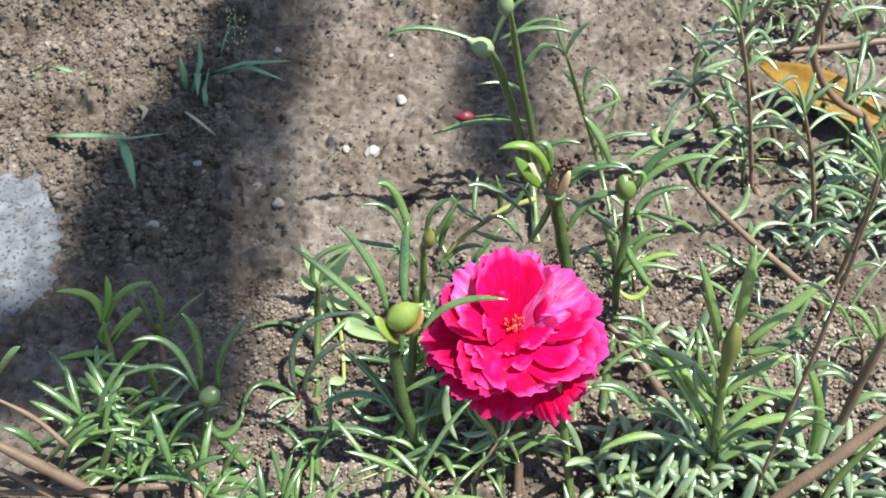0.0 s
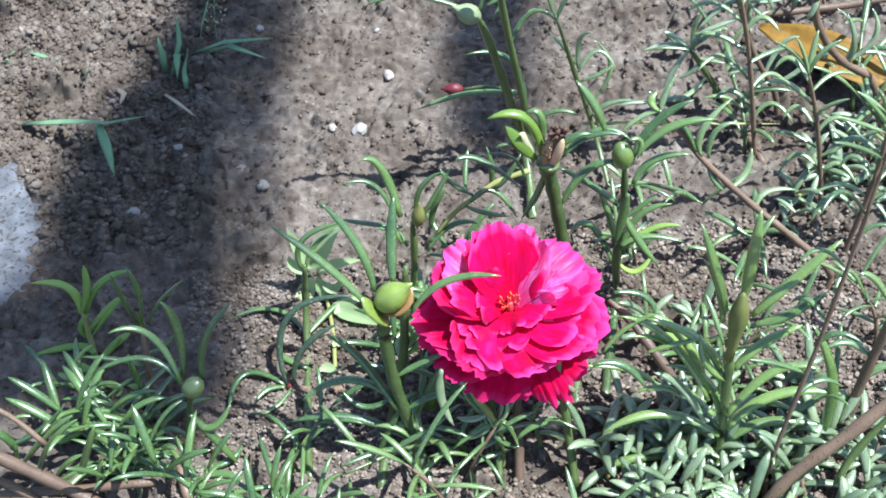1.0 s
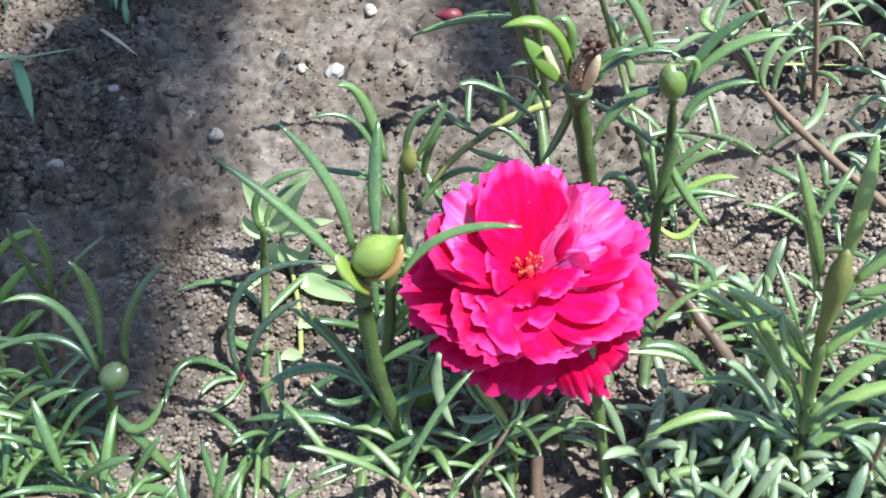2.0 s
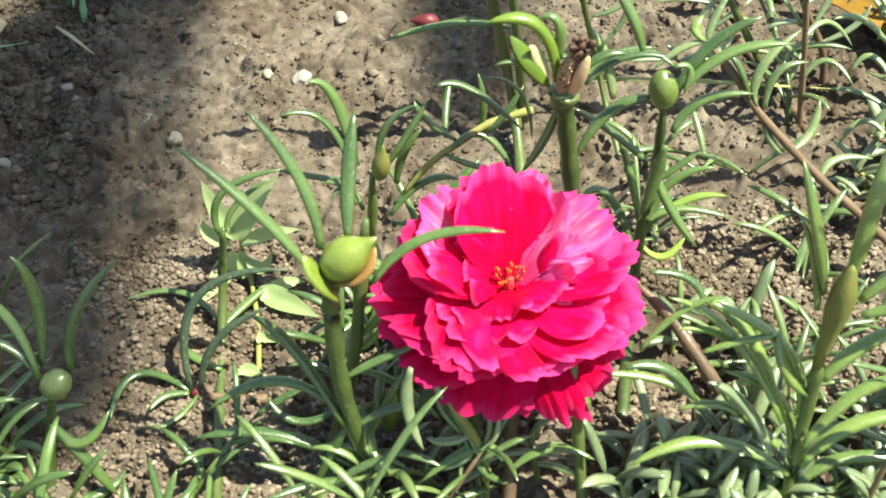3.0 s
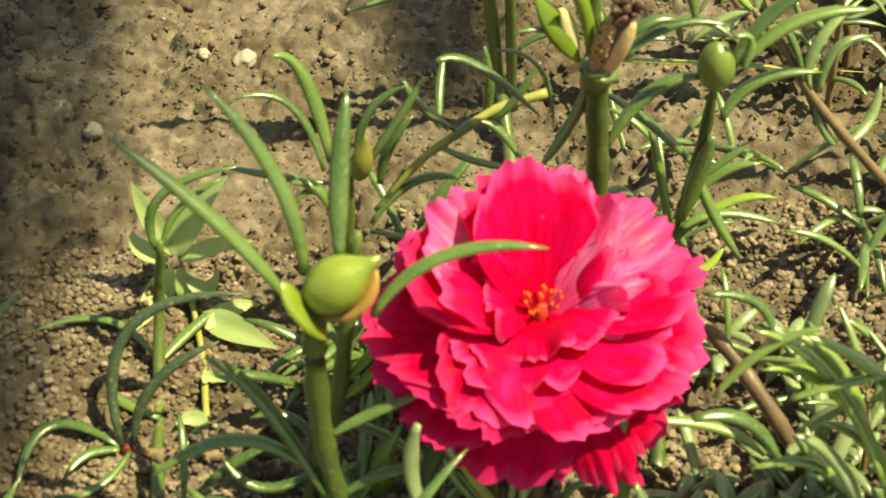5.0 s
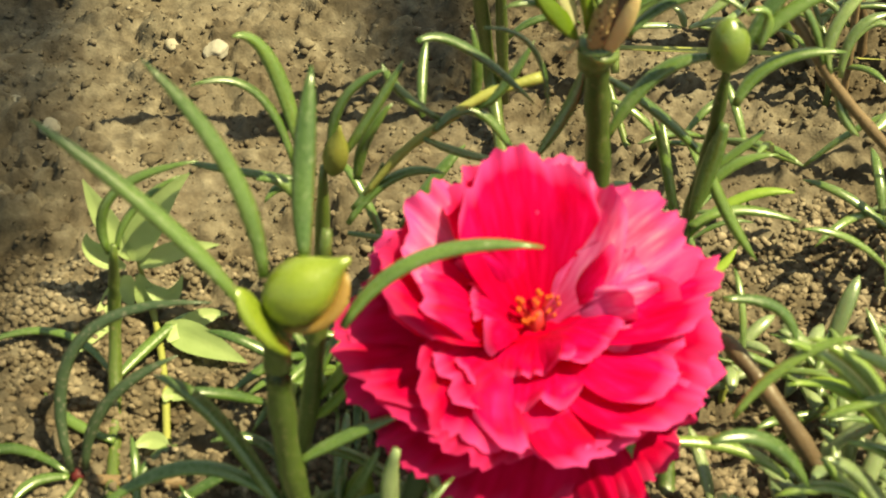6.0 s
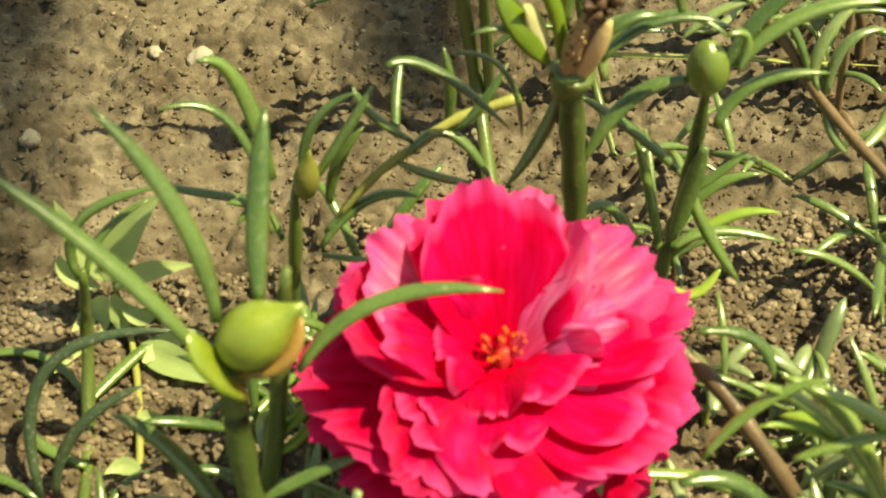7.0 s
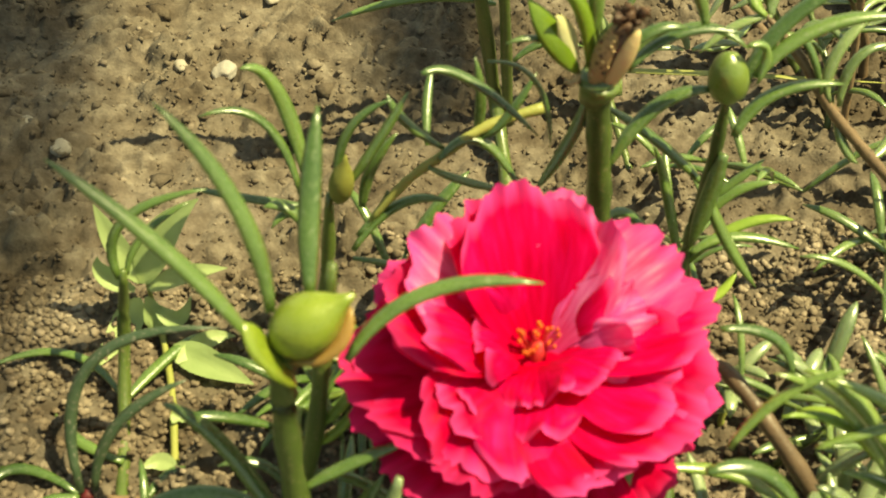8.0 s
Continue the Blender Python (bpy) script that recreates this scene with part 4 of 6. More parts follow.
leaf(p, (6.70, 9.00, 4.40), (6.70, 9.30, 5.20), (7.60, 9.80, 5.90), 0.22, leaf_bright)
leaf(p, (6.90, 9.00, 4.30), (7.10, 9.30, 5.10), (7.80, 9.40, 5.30), 0.20, leaf_bright)
leaf(p, (6.50, 9.00, 4.60), (6.20, 9.20, 5.30), (5.90, 9.40, 5.60), 0.20, leaf_green)
leaf(p, (5.50, 9.60, 5.80), (4.90, 9.60, 5.60), (4.30, 9.40, 5.20), 0.20, leaf_bright)
leaf(p, (5.50, 9.60, 5.80), (5.60, 9.90, 6.10), (6.00, 10.30, 6.60), 0.20, leaf_bright)
leaf(p, (5.40, 9.60, 5.80), (5.20, 9.80, 6.00), (5.40, 10.00, 6.20), 0.25, leaf_lime)
leaf(p, (8.40, 8.40, 2.60), (8.80, 8.80, 2.90), (9.70, 8.80, 2.90), 0.22, leaf_bright)
leaf(p, (7.60, 8.60, 3.40), (8.10, 9.00, 3.60), (8.30, 9.40, 4.20), 0.22, leaf_bright)
p = plant("moss_rose_plant", "tall moss rose stem against the soil", "plant")
stem(p, [(8.34, 13.57, 7.35), (8.92, 13.65, 5.02), (9.38, 13.63, 2.59), (9.75, 13.51, 0.06)], 0.068, 0.099, stem_brown)
leaf(p, (8.35, 13.57, 7.28), (7.89, 13.65, 7.97), (7.17, 13.61, 8.55), 0.190, leaf_bright)
leaf(p, (8.35, 13.57, 7.28), (8.15, 13.68, 7.94), (7.87, 13.79, 8.61), 0.190, leaf_bright)
leaf(p, (8.35, 13.57, 7.28), (8.42, 13.74, 7.89), (8.58, 13.93, 8.53), 0.190, leaf_bright)
leaf(p, (8.35, 13.57, 7.28), (8.69, 13.78, 7.84), (9.29, 13.96, 8.38), 0.190, leaf_bright)
leaf(p, (8.46, 13.60, 6.79), (7.96, 14.01, 7.21), (7.43, 13.53, 6.81), 0.209, leaf_bright)
leaf(p, (8.57, 13.63, 6.22), (9.18, 14.23, 6.49), (9.75, 13.83, 5.81), 0.219, leaf_bright)
leaf(p, (8.68, 13.64, 5.65), (7.85, 14.10, 6.14), (6.98, 13.91, 6.03), 0.183, leaf_bright)
leaf(p, (8.80, 13.66, 5.07), (9.34, 13.89, 5.61), (9.84, 13.34, 5.42), 0.225, leaf_bright)
leaf(p, (8.91, 13.66, 4.48), (8.13, 14.20, 4.77), (7.33, 14.36, 4.71), 0.225, leaf_bright)
leaf(p, (9.03, 13.66, 3.89), (9.78, 14.09, 3.95), (10.54, 14.39, 3.90), 0.199, leaf_bright)
leaf(p, (9.15, 13.65, 3.29), (8.28, 13.93, 4.13), (7.38, 13.29, 4.09), 0.217, leaf_bright)
leaf(p, (9.26, 13.64, 2.68), (10.07, 14.30, 2.92), (10.84, 14.05, 2.30), 0.199, leaf_bright)
leaf(p, (9.38, 13.62, 2.07), (8.80, 14.06, 2.48), (8.19, 13.86, 2.29), 0.224, leaf_bright)
leaf(p, (9.49, 13.59, 1.46), (10.16, 13.83, 2.00), (10.77, 13.14, 1.67), 0.201, leaf_bright)
p = plant("moss_rose_plant", "short leafy moss rose stem", "plant")
stem(p, [(10.13, 10.93, 5.73), (10.65, 10.94, 3.93), (11.05, 10.88, 2.08), (11.37, 10.77, 0.18)], 0.067, 0.097, stem_brown)
leaf(p, (10.15, 10.93, 5.66), (9.67, 11.01, 6.38), (8.92, 10.96, 7.00), 0.187, leaf_bright)
leaf(p, (10.15, 10.93, 5.66), (9.92, 11.01, 6.36), (9.60, 11.03, 7.02), 0.187, leaf_bright)
leaf(p, (10.15, 10.93, 5.66), (10.23, 11.18, 6.21), (10.40, 11.53, 6.85), 0.187, leaf_bright)
leaf(p, (10.15, 10.93, 5.66), (10.42, 11.02, 6.33), (10.93, 10.96, 6.87), 0.187, leaf_bright)
leaf(p, (10.23, 10.94, 5.29), (9.79, 11.68, 5.69), (9.29, 11.62, 5.32), 0.201, leaf_bright)
leaf(p, (10.33, 10.94, 4.86), (11.14, 11.49, 5.13), (11.92, 11.53, 4.91), 0.168, leaf_bright)
leaf(p, (10.44, 10.94, 4.41), (9.62, 11.22, 5.13), (8.79, 10.96, 5.34), 0.215, leaf_bright)
leaf(p, (10.54, 10.94, 3.97), (10.98, 10.78, 4.49), (11.41, 10.53, 4.91), 0.182, leaf_bright)
leaf(p, (10.64, 10.93, 3.52), (10.22, 11.52, 3.85), (9.77, 11.37, 3.48), 0.189, leaf_bright)
leaf(p, (10.74, 10.92, 3.07), (11.49, 11.21, 3.55), (12.19, 10.48, 3.08), 0.195, leaf_bright)
leaf(p, (10.84, 10.90, 2.61), (10.12, 11.38, 2.84), (9.38, 11.57, 2.79), 0.176, leaf_bright)
leaf(p, (10.94, 10.89, 2.15), (11.62, 10.82, 2.68), (12.29, 10.75, 3.21), 0.174, leaf_bright)
leaf(p, (11.04, 10.86, 1.69), (10.47, 11.37, 1.92), (9.85, 11.07, 1.37), 0.198, leaf_bright)
leaf(p, (11.14, 10.84, 1.22), (11.72, 11.05, 1.70), (12.25, 10.36, 1.33), 0.203, leaf_bright)
p = plant("moss_rose_plant", "leaning moss rose stem with glossy leaves", "plant")
stem(p, [(12.06, 8.81, 5.42), (12.05, 8.79, 3.74), (11.90, 8.72, 2.01), (11.63, 8.60, 0.24)], 0.065, 0.094, stem_brown)
leaf(p, (12.07, 8.81, 5.35), (11.69, 9.15, 5.83), (11.05, 9.40, 6.22), 0.182, leaf_bright)
leaf(p, (12.07, 8.81, 5.35), (11.85, 8.94, 6.00), (11.53, 9.02, 6.60), 0.182, leaf_bright)
leaf(p, (12.07, 8.81, 5.35), (12.12, 9.02, 5.92), (12.25, 9.03, 6.29), 0.182, leaf_bright)
leaf(p, (12.07, 8.81, 5.35), (12.31, 8.90, 6.02), (12.79, 9.01, 6.73), 0.182, leaf_bright)
leaf(p, (12.03, 8.81, 5.01), (11.21, 8.80, 5.47), (10.40, 8.74, 5.87), 0.175, leaf_bright)
leaf(p, (12.01, 8.81, 4.60), (12.82, 9.24, 5.02), (13.60, 9.15, 4.93), 0.196, leaf_bright)
leaf(p, (11.98, 8.80, 4.19), (11.24, 9.26, 4.48), (10.46, 8.87, 3.97), 0.204, leaf_bright)
leaf(p, (11.95, 8.79, 3.77), (12.47, 9.30, 4.24), (12.93, 8.60, 3.56), 0.182, leaf_bright)
leaf(p, (11.92, 8.78, 3.35), (11.52, 9.44, 3.54), (11.08, 9.39, 3.05), 0.182, leaf_bright)
leaf(p, (11.88, 8.76, 2.93), (12.61, 9.25, 3.33), (13.31, 8.98, 3.02), 0.187, leaf_bright)
leaf(p, (11.85, 8.75, 2.51), (11.09, 9.05, 2.77), (10.30, 8.86, 2.58), 0.201, leaf_bright)
leaf(p, (11.81, 8.72, 2.08), (12.36, 8.81, 2.48), (12.90, 8.89, 2.89), 0.195, leaf_bright)
leaf(p, (11.77, 8.70, 1.65), (11.09, 9.30, 2.06), (10.35, 8.76, 1.39), 0.212, leaf_bright)
leaf(p, (11.73, 8.67, 1.21), (12.27, 8.99, 1.90), (12.74, 8.12, 1.46), 0.181, leaf_bright)
p = plant("moss_rose_plant", "reddish moss rose stem with sparse leaves", "plant")
stem(p, [(8.61, 1.16, 12.26), (8.38, 1.03, 9.01), (7.90, 0.65, 5.51), (7.20, 0.01, 1.78)], 0.048, 0.070, stem_brown)
leaf(p, (8.62, 1.15, 12.21), (8.27, 1.26, 12.70), (7.75, 1.41, 13.24), 0.134, leaf_green)
leaf(p, (8.62, 1.15, 12.21), (8.49, 1.33, 12.63), (8.29, 1.52, 13.07), 0.134, leaf_green)
leaf(p, (8.62, 1.15, 12.21), (8.64, 1.27, 12.68), (8.71, 1.29, 13.06), 0.134, leaf_green)
leaf(p, (8.62, 1.15, 12.21), (8.81, 1.25, 12.68), (9.17, 1.27, 13.09), 0.134, leaf_green)
leaf(p, (8.55, 1.15, 11.48), (7.94, 1.19, 11.86), (7.32, 1.12, 12.13), 0.132, leaf_green)
leaf(p, (8.48, 1.13, 10.69), (9.07, 1.59, 10.87), (9.65, 1.70, 10.72), 0.130, leaf_green)
leaf(p, (8.40, 1.09, 9.89), (7.82, 1.22, 10.52), (7.21, 0.61, 10.46), 0.154, leaf_green)
leaf(p, (8.31, 1.03, 9.07), (8.80, 1.18, 9.37), (9.28, 0.99, 9.34), 0.128, leaf_green)
leaf(p, (8.20, 0.97, 8.24), (7.69, 1.28, 8.54), (7.15, 1.08, 8.35), 0.135, leaf_green)
leaf(p, (8.09, 0.88, 7.39), (8.58, 1.46, 7.50), (9.04, 1.18, 6.79), 0.149, leaf_green)
leaf(p, (7.98, 0.78, 6.53), (7.67, 1.34, 6.69), (7.34, 1.46, 6.45), 0.162, leaf_green)
leaf(p, (7.85, 0.67, 5.65), (8.42, 0.78, 5.96), (8.97, 0.47, 5.87), 0.175, leaf_green)
leaf(p, (7.71, 0.54, 4.76), (6.96, 0.62, 5.12), (6.21, 0.60, 5.39), 0.159, leaf_green)
leaf(p, (7.56, 0.39, 3.85), (8.23, 0.79, 4.04), (8.88, 0.73, 3.80), 0.174, leaf_green)
p = plant("woody_runner", "bare brown woody moss rose branch", "plant")
stem(p, [(10.38, 0.06, 4.84), (8.92, -0.40, 3.39), (7.64, -0.67, 2.10), (6.92, -0.90, 0.92)], 0.173, 0.161, stem_brown)
stem(p, [(10.16, 0.02, 3.76), (9.16, -0.35, 2.21), (8.79, -0.67, 1.31)], 0.111, 0.099, stem_green)
p = plant("woody_runner", "brown creeping moss rose branch with upright leaves", "plant")
stem(p, [(-14.31, 1.15, 3.55), (-13.03, 1.00, 2.31), (-11.82, 0.83, 1.18), (-10.36, 0.37, 0.00)], 0.172, 0.185, stem_brown)
stem(p, [(-14.28, 1.18, 1.97), (-13.19, 0.97, 1.04), (-12.36, 0.71, 0.20)], 0.106, 0.119, stem_brown)
stem(p, [(-14.04, 1.89, 4.49), (-13.03, 1.78, 3.52), (-12.23, 1.41, 2.63)], 0.066, 0.079, stem_brown)
stem(p, [(-14.78, 1.17, 0.78), (-12.59, 1.07, 0.86), (-9.57, 0.98, 1.10)], 0.132, 0.119, stem_brown)
leaf(p, (-13.50, 1.80, 1.00), (-12.30, 1.80, 2.50), (-11.40, 1.80, 3.30), 0.26, leaf_green)
leaf(p, (-13.00, 1.60, 0.80), (-12.20, 1.60, 2.40), (-11.20, 1.60, 3.40), 0.26, leaf_green)
leaf(p, (-12.00, 1.40, 0.30), (-11.30, 1.40, 2.00), (-10.70, 1.40, 3.40), 0.34, leaf_green)
leaf(p, (-13.30, 1.60, 1.70), (-13.30, 1.60, 2.80), (-14.00, 1.60, 3.40), 0.28, leaf_green)
leaf(p, (-13.50, 2.00, 1.90), (-12.50, 2.00, 2.50), (-11.60, 2.00, 3.50), 0.22, leaf_green)
leaf(p, (-13.50, 2.00, 5.40), (-13.10, 2.00, 6.00), (-12.70, 2.00, 6.40), 0.30, leaf_green)
leaf(p, (-12.60, 1.50, 0.60), (-12.00, 1.50, 1.50), (-11.40, 1.50, 1.90), 0.20, leaf_green)
leaf(p, (-11.20, 1.20, 0.30), (-11.10, 1.20, 1.30), (-10.80, 1.20, 2.00), 0.24, leaf_green)
p = plant("moss_rose_plant", "leaning brown moss rose stem with long curved leaves", "plant")
stem(p, [(3.35, 4.50, 3.40), (3.92, 4.00, 3.05), (4.50, 3.20, 2.55), (5.10, 2.60, 1.80), (5.75, 2.00, 0.90), (6.20, 1.40, 0.00)], 0.120, 0.185, stem_brown)
leaf(p, (5.60, 1.50, 3.10), (4.90, 2.20, 4.50), (4.00, 2.60, 5.00), 0.30, leaf_lime)
leaf(p, (4.52, 2.60, 1.85), (3.70, 3.00, 2.15), (2.45, 3.00, 2.40), 0.24, leaf_lime)
leaf(p, (3.40, 4.00, 4.30), (4.25, 4.00, 4.05), (4.52, 3.60, 3.65), 0.22, leaf_green)
leaf(p, (6.10, 1.50, 1.50), (5.30, 2.00, 2.15), (4.60, 2.20, 2.90), 0.28, leaf_lime)
leaf(p, (5.50, 1.80, 3.40), (5.00, 2.60, 3.72), (4.40, 3.00, 3.60), 0.26, leaf_pale)
leaf(p, (2.77, 1.64, 4.70), (3.44, 1.90, 5.41), (4.21, 1.87, 5.86), 0.167, leaf_lime)
leaf(p, (3.90, 1.55, 4.70), (4.59, 1.59, 4.93), (5.26, 1.56, 5.09), 0.167, leaf_lime)
leaf(p, (4.81, 1.31, 3.09), (4.38, 1.48, 3.24), (3.63, 1.44, 3.17), 0.206, leaf_lime)
leaf(p, (2.50, 1.50, 4.40), (3.30, 1.53, 4.27), (3.87, 1.15, 3.72), 0.259, leaf_green)
leaf(p, (5.52, 0.93, 3.29), (4.49, 1.77, 4.88), (3.20, 1.93, 5.79), 0.235, leaf_lime)
leaf(p, (5.58, 1.08, 3.43), (4.61, 1.79, 4.60), (3.43, 1.80, 5.07), 0.188, leaf_pale)
leaf(p, (5.47, 0.82, 2.44), (4.86, 1.34, 3.39), (4.11, 1.46, 3.94), 0.272, leaf_silver)
p = bloom_plant = plant("moss_rose_bloom", "moss rose with one large ruffled double magenta bloom", "plant")
stem(p, [(0.60, 2.54, 4.17), (0.58, 2.27, 2.44), (0.59, 1.84, 1.13), (0.52, 0.99, 0.00)], 0.131, 0.149, stem_brown)
stem(p, [(-0.21, 2.54, 3.20), (-0.13, 2.13, 1.93), (-0.03, 1.69, 0.61), (-0.02, 1.02, 0.00)], 0.096, 0.105, stem_green)
stem(p, [(1.62, 2.26, 4.13), (1.77, 1.82, 2.96), (1.93, 1.36, 1.36), (2.07, 0.65, 0.00)], 0.122, 0.122, stem_green)
leaf(p, (1.84, 1.35, 3.06), (2.09, 1.20, 2.53), (2.33, 0.93, 1.88), 0.236, leaf_silver)
leaf(p, (-1.42, 1.89, 4.12), (-1.49, 1.65, 3.25), (-1.20, 1.32, 2.34), 0.245, leaf_silver)
# leaf below the bloom, its shade painted in
leaf(p, (-0.55, 2.33, 3.67), (-0.96, 2.32, 3.18), (-1.23, 1.99, 2.40), 0.347, leaf_shaded)
leaf(p, (0.38, 1.40, 1.80), (-0.19, 1.69, 1.82), (-1.30, 1.34, 1.17), 0.244, leaf_green)
leaf(p, (0.50, 1.30, 1.56), (1.31, 1.52, 1.95), (2.16, 1.26, 1.88), 0.213, leaf_green)
leaf(p, (0.50, 1.42, 0.98), (-0.08, 1.53, 1.45), (-0.41, 1.93, 2.24), 0.200, leaf_green)
leaf(p, (-0.08, 1.78, 1.86), (-0.63, 1.98, 2.38), (-0.96, 2.22, 2.97), 0.214, leaf_green)
p = plant("moss_rose_shoot", "pale stemmed low moss rose shoot under the bloom", "plant")
stem(p, [(-0.75, 1.88, 3.19), (-0.46, 1.82, 2.68), (-0.14, 1.74, 1.96), (0.08, 1.64, 1.12)], 0.091, 0.100, stem_yellow)
leaf(p, (-0.74, 1.88, 3.16), (-0.88, 1.92, 3.36), (-0.95, 2.02, 3.61), 0.189, leaf_silver)
leaf(p, (-0.72, 1.88, 3.13), (-0.59, 1.93, 3.32), (-0.46, 1.96, 3.48), 0.142, leaf_silver)
leaf(p, (-0.25, 1.77, 2.20), (-0.69, 1.70, 2.06), (-1.12, 1.79, 2.07), 0.210, leaf_silver)
leaf(p, (-0.14, 1.74, 1.96), (-0.47, 1.58, 1.56), (-1.13, 1.60, 1.31), 0.212, leaf_silver)
leaf(p, (-0.09, 1.73, 1.87), (0.22, 1.68, 2.19), (0.27, 2.01, 2.86), 0.122, leaf_silver)
leaf(p, (-0.05, 1.71, 1.76), (0.13, 1.88, 2.28), (0.02, 2.02, 2.75), 0.115, leaf_silver)
leaf(p, (0.04, 1.66, 1.29), (0.65, 1.79, 1.52), (1.72, 1.60, 1.47), 0.182, leaf_silver)
leaf(p, (0.04, 1.65, 1.21), (-0.23, 1.61, 0.99), (-0.68, 1.54, 0.74), 0.183, leaf_silver)
p = plant("moss_rose_shoot", "low moss rose shoot with fresh green leaves", "plant")
stem(p, [(1.00, 1.90, 1.52), (1.10, 1.84, 1.00), (1.17, 1.79, 0.54)], 0.057, 0.066, stem_green)
leaf(p, (1.00, 1.89, 1.47), (0.68, 2.04, 1.63), (0.34, 1.97, 1.57), 0.183, leaf_fresh)
leaf(p, (1.00, 1.90, 1.50), (1.11, 2.08, 1.92), (1.42, 2.07, 2.17), 0.166, leaf_fresh)
leaf(p, (1.03, 1.88, 1.35), (1.46, 1.97, 1.46), (1.90, 1.82, 1.35), 0.183, leaf_fresh)
leaf(p, (1.06, 1.86, 1.18), (0.69, 1.93, 1.12), (0.30, 1.83, 0.91), 0.184, leaf_fresh)
leaf(p, (1.10, 1.84, 1.00), (1.60, 1.82, 0.89), (2.05, 1.66, 0.64), 0.185, leaf_fresh)
p = plant("moss_rose_plant", "thick reddish brown moss rose stem with green side leaves", "plant")
stem(p, [(10.48, 2.05, 5.69), (10.18, 1.94, 4.12), (9.88, 1.76, 2.27), (9.73, 1.57, 0.73)], 0.128, 0.154, stem_brown)
leaf(p, (10.39, 2.01, 5.02), (9.86, 2.42, 5.86), (9.31, 2.39, 6.28), 0.253, leaf_fresh)
leaf(p, (10.27, 1.97, 4.46), (10.38, 2.24, 5.34), (10.03, 2.50, 6.23), 0.233, leaf_fresh)
leaf(p, (10.10, 1.87, 3.32), (9.45, 2.17, 3.74), (8.79, 2.02, 3.72), 0.238, leaf_fresh)
leaf(p, (9.92, 1.79, 2.51), (10.55, 2.01, 2.84), (11.16, 1.88, 2.84), 0.265, leaf_fresh)
leaf(p, (9.82, 1.69, 1.68), (9.25, 1.92, 1.95), (8.75, 1.77, 1.86), 0.245, leaf_fresh)
p = plant("moss_rose_plant", "pinkish brown bending moss rose stem beside the fallen leaf", "plant")
stem(p, [(11.47, 14.52, 7.62), (11.31, 14.61, 6.25), (11.36, 14.66, 4.98), (11.99, 14.66, 3.67), (12.74, 14.64, 2.81), (13.74, 14.60, 2.01), (14.40, 14.50, 0.02)], 0.123, 0.154, stem_brown)
leaf(p, (11.98, 14.59, 6.43), (12.56, 14.81, 6.80), (13.54, 14.65, 6.81), 0.196, leaf_silver)
leaf(p, (11.40, 14.63, 5.96), (11.12, 14.89, 6.59), (10.75, 14.87, 6.96), 0.198, leaf_silver)
leaf(p, (11.34, 14.64, 5.72), (11.17, 14.46, 5.27), (11.01, 14.45, 4.97), 0.227, leaf_silver)
leaf(p, (12.72, 14.64, 2.94), (12.90, 14.73, 3.62), (12.60, 15.10, 4.58), 0.208, leaf_silver)
leaf(p, (12.77, 14.64, 2.89), (13.59, 14.84, 3.75), (13.38, 15.14, 4.71), 0.208, leaf_silver)
leaf(p, (12.73, 14.64, 2.89), (13.53, 14.86, 3.10), (14.31, 14.62, 2.88), 0.208, leaf_silver)
leaf(p, (12.67, 14.65, 2.99), (12.89, 14.95, 3.95), (12.18, 15.15, 4.81), 0.178, leaf_silver)
p = plant("moss_rose_plant", "forked moss rose stem with silvery leaves over the fallen leaf", "plant")
stem(p, [(9.96, 15.60, 6.80), (9.59, 15.67, 5.96), (9.26, 15.72, 5.23), (9.56, 15.77, 3.50), (10.06, 15.76, 2.26), (10.79, 15.71, 0.92), (11.01, 15.63, 0.00)], 0.079, 0.119, stem_brown)
stem(p, [(8.33, 15.65, 6.73), (8.77, 15.69, 5.99), (9.07, 15.74, 4.98), (9.49, 15.76, 3.71)], 0.072, 0.095, stem_green)
leaf(p, (9.00, 15.73, 5.19), (8.27, 15.87, 5.28), (7.45, 15.74, 5.11), 0.190, leaf_silver)
leaf(p, (9.07, 15.74, 4.93), (8.64, 15.85, 4.67), (7.74, 15.52, 3.98), 0.220, leaf_silver)
leaf(p, (9.22, 15.76, 4.22), (8.41, 15.68, 3.95), (7.83, 15.66, 3.74), 0.207, leaf_silver)
leaf(p, (9.53, 15.76, 3.70), (9.53, 16.08, 4.94), (9.37, 16.38, 6.16), 0.239, leaf_silver)
leaf(p, (9.46, 15.73, 4.97), (9.89, 15.68, 5.23), (10.05, 15.91, 5.77), 0.176, leaf_silver)
leaf(p, (9.48, 15.73, 4.85), (10.15, 15.68, 4.85), (10.73, 15.74, 4.95), 0.176, leaf_silver)
leaf(p, (9.46, 15.74, 4.72), (9.81, 15.63, 4.42), (9.90, 15.60, 4.20), 0.206, leaf_silver)
leaf(p, (10.22, 15.75, 1.86), (9.42, 15.81, 1.85), (9.11, 15.71, 1.68), 0.215, leaf_silver)
leaf(p, (10.36, 15.74, 1.60), (10.92, 16.19, 2.52), (11.49, 16.10, 2.93), 0.216, leaf_silver)
leaf(p, (10.53, 15.73, 1.32), (10.03, 15.74, 1.07), (9.75, 15.52, 0.58), 0.202, leaf_silver)
leaf(p, (10.63, 15.72, 1.19), (11.50, 15.79, 1.63), (11.96, 16.01, 2.23), 0.217, leaf_silver)
p = plant("moss_rose_plant", "moss rose stem with a pale leafy rosette", "plant")
stem(p, [(7.68, 15.88, 2.93), (8.24, 15.89, 1.97), (8.88, 15.88, 0.86), (9.37, 15.66, 0.00)], 0.110, 0.118, stem_green)
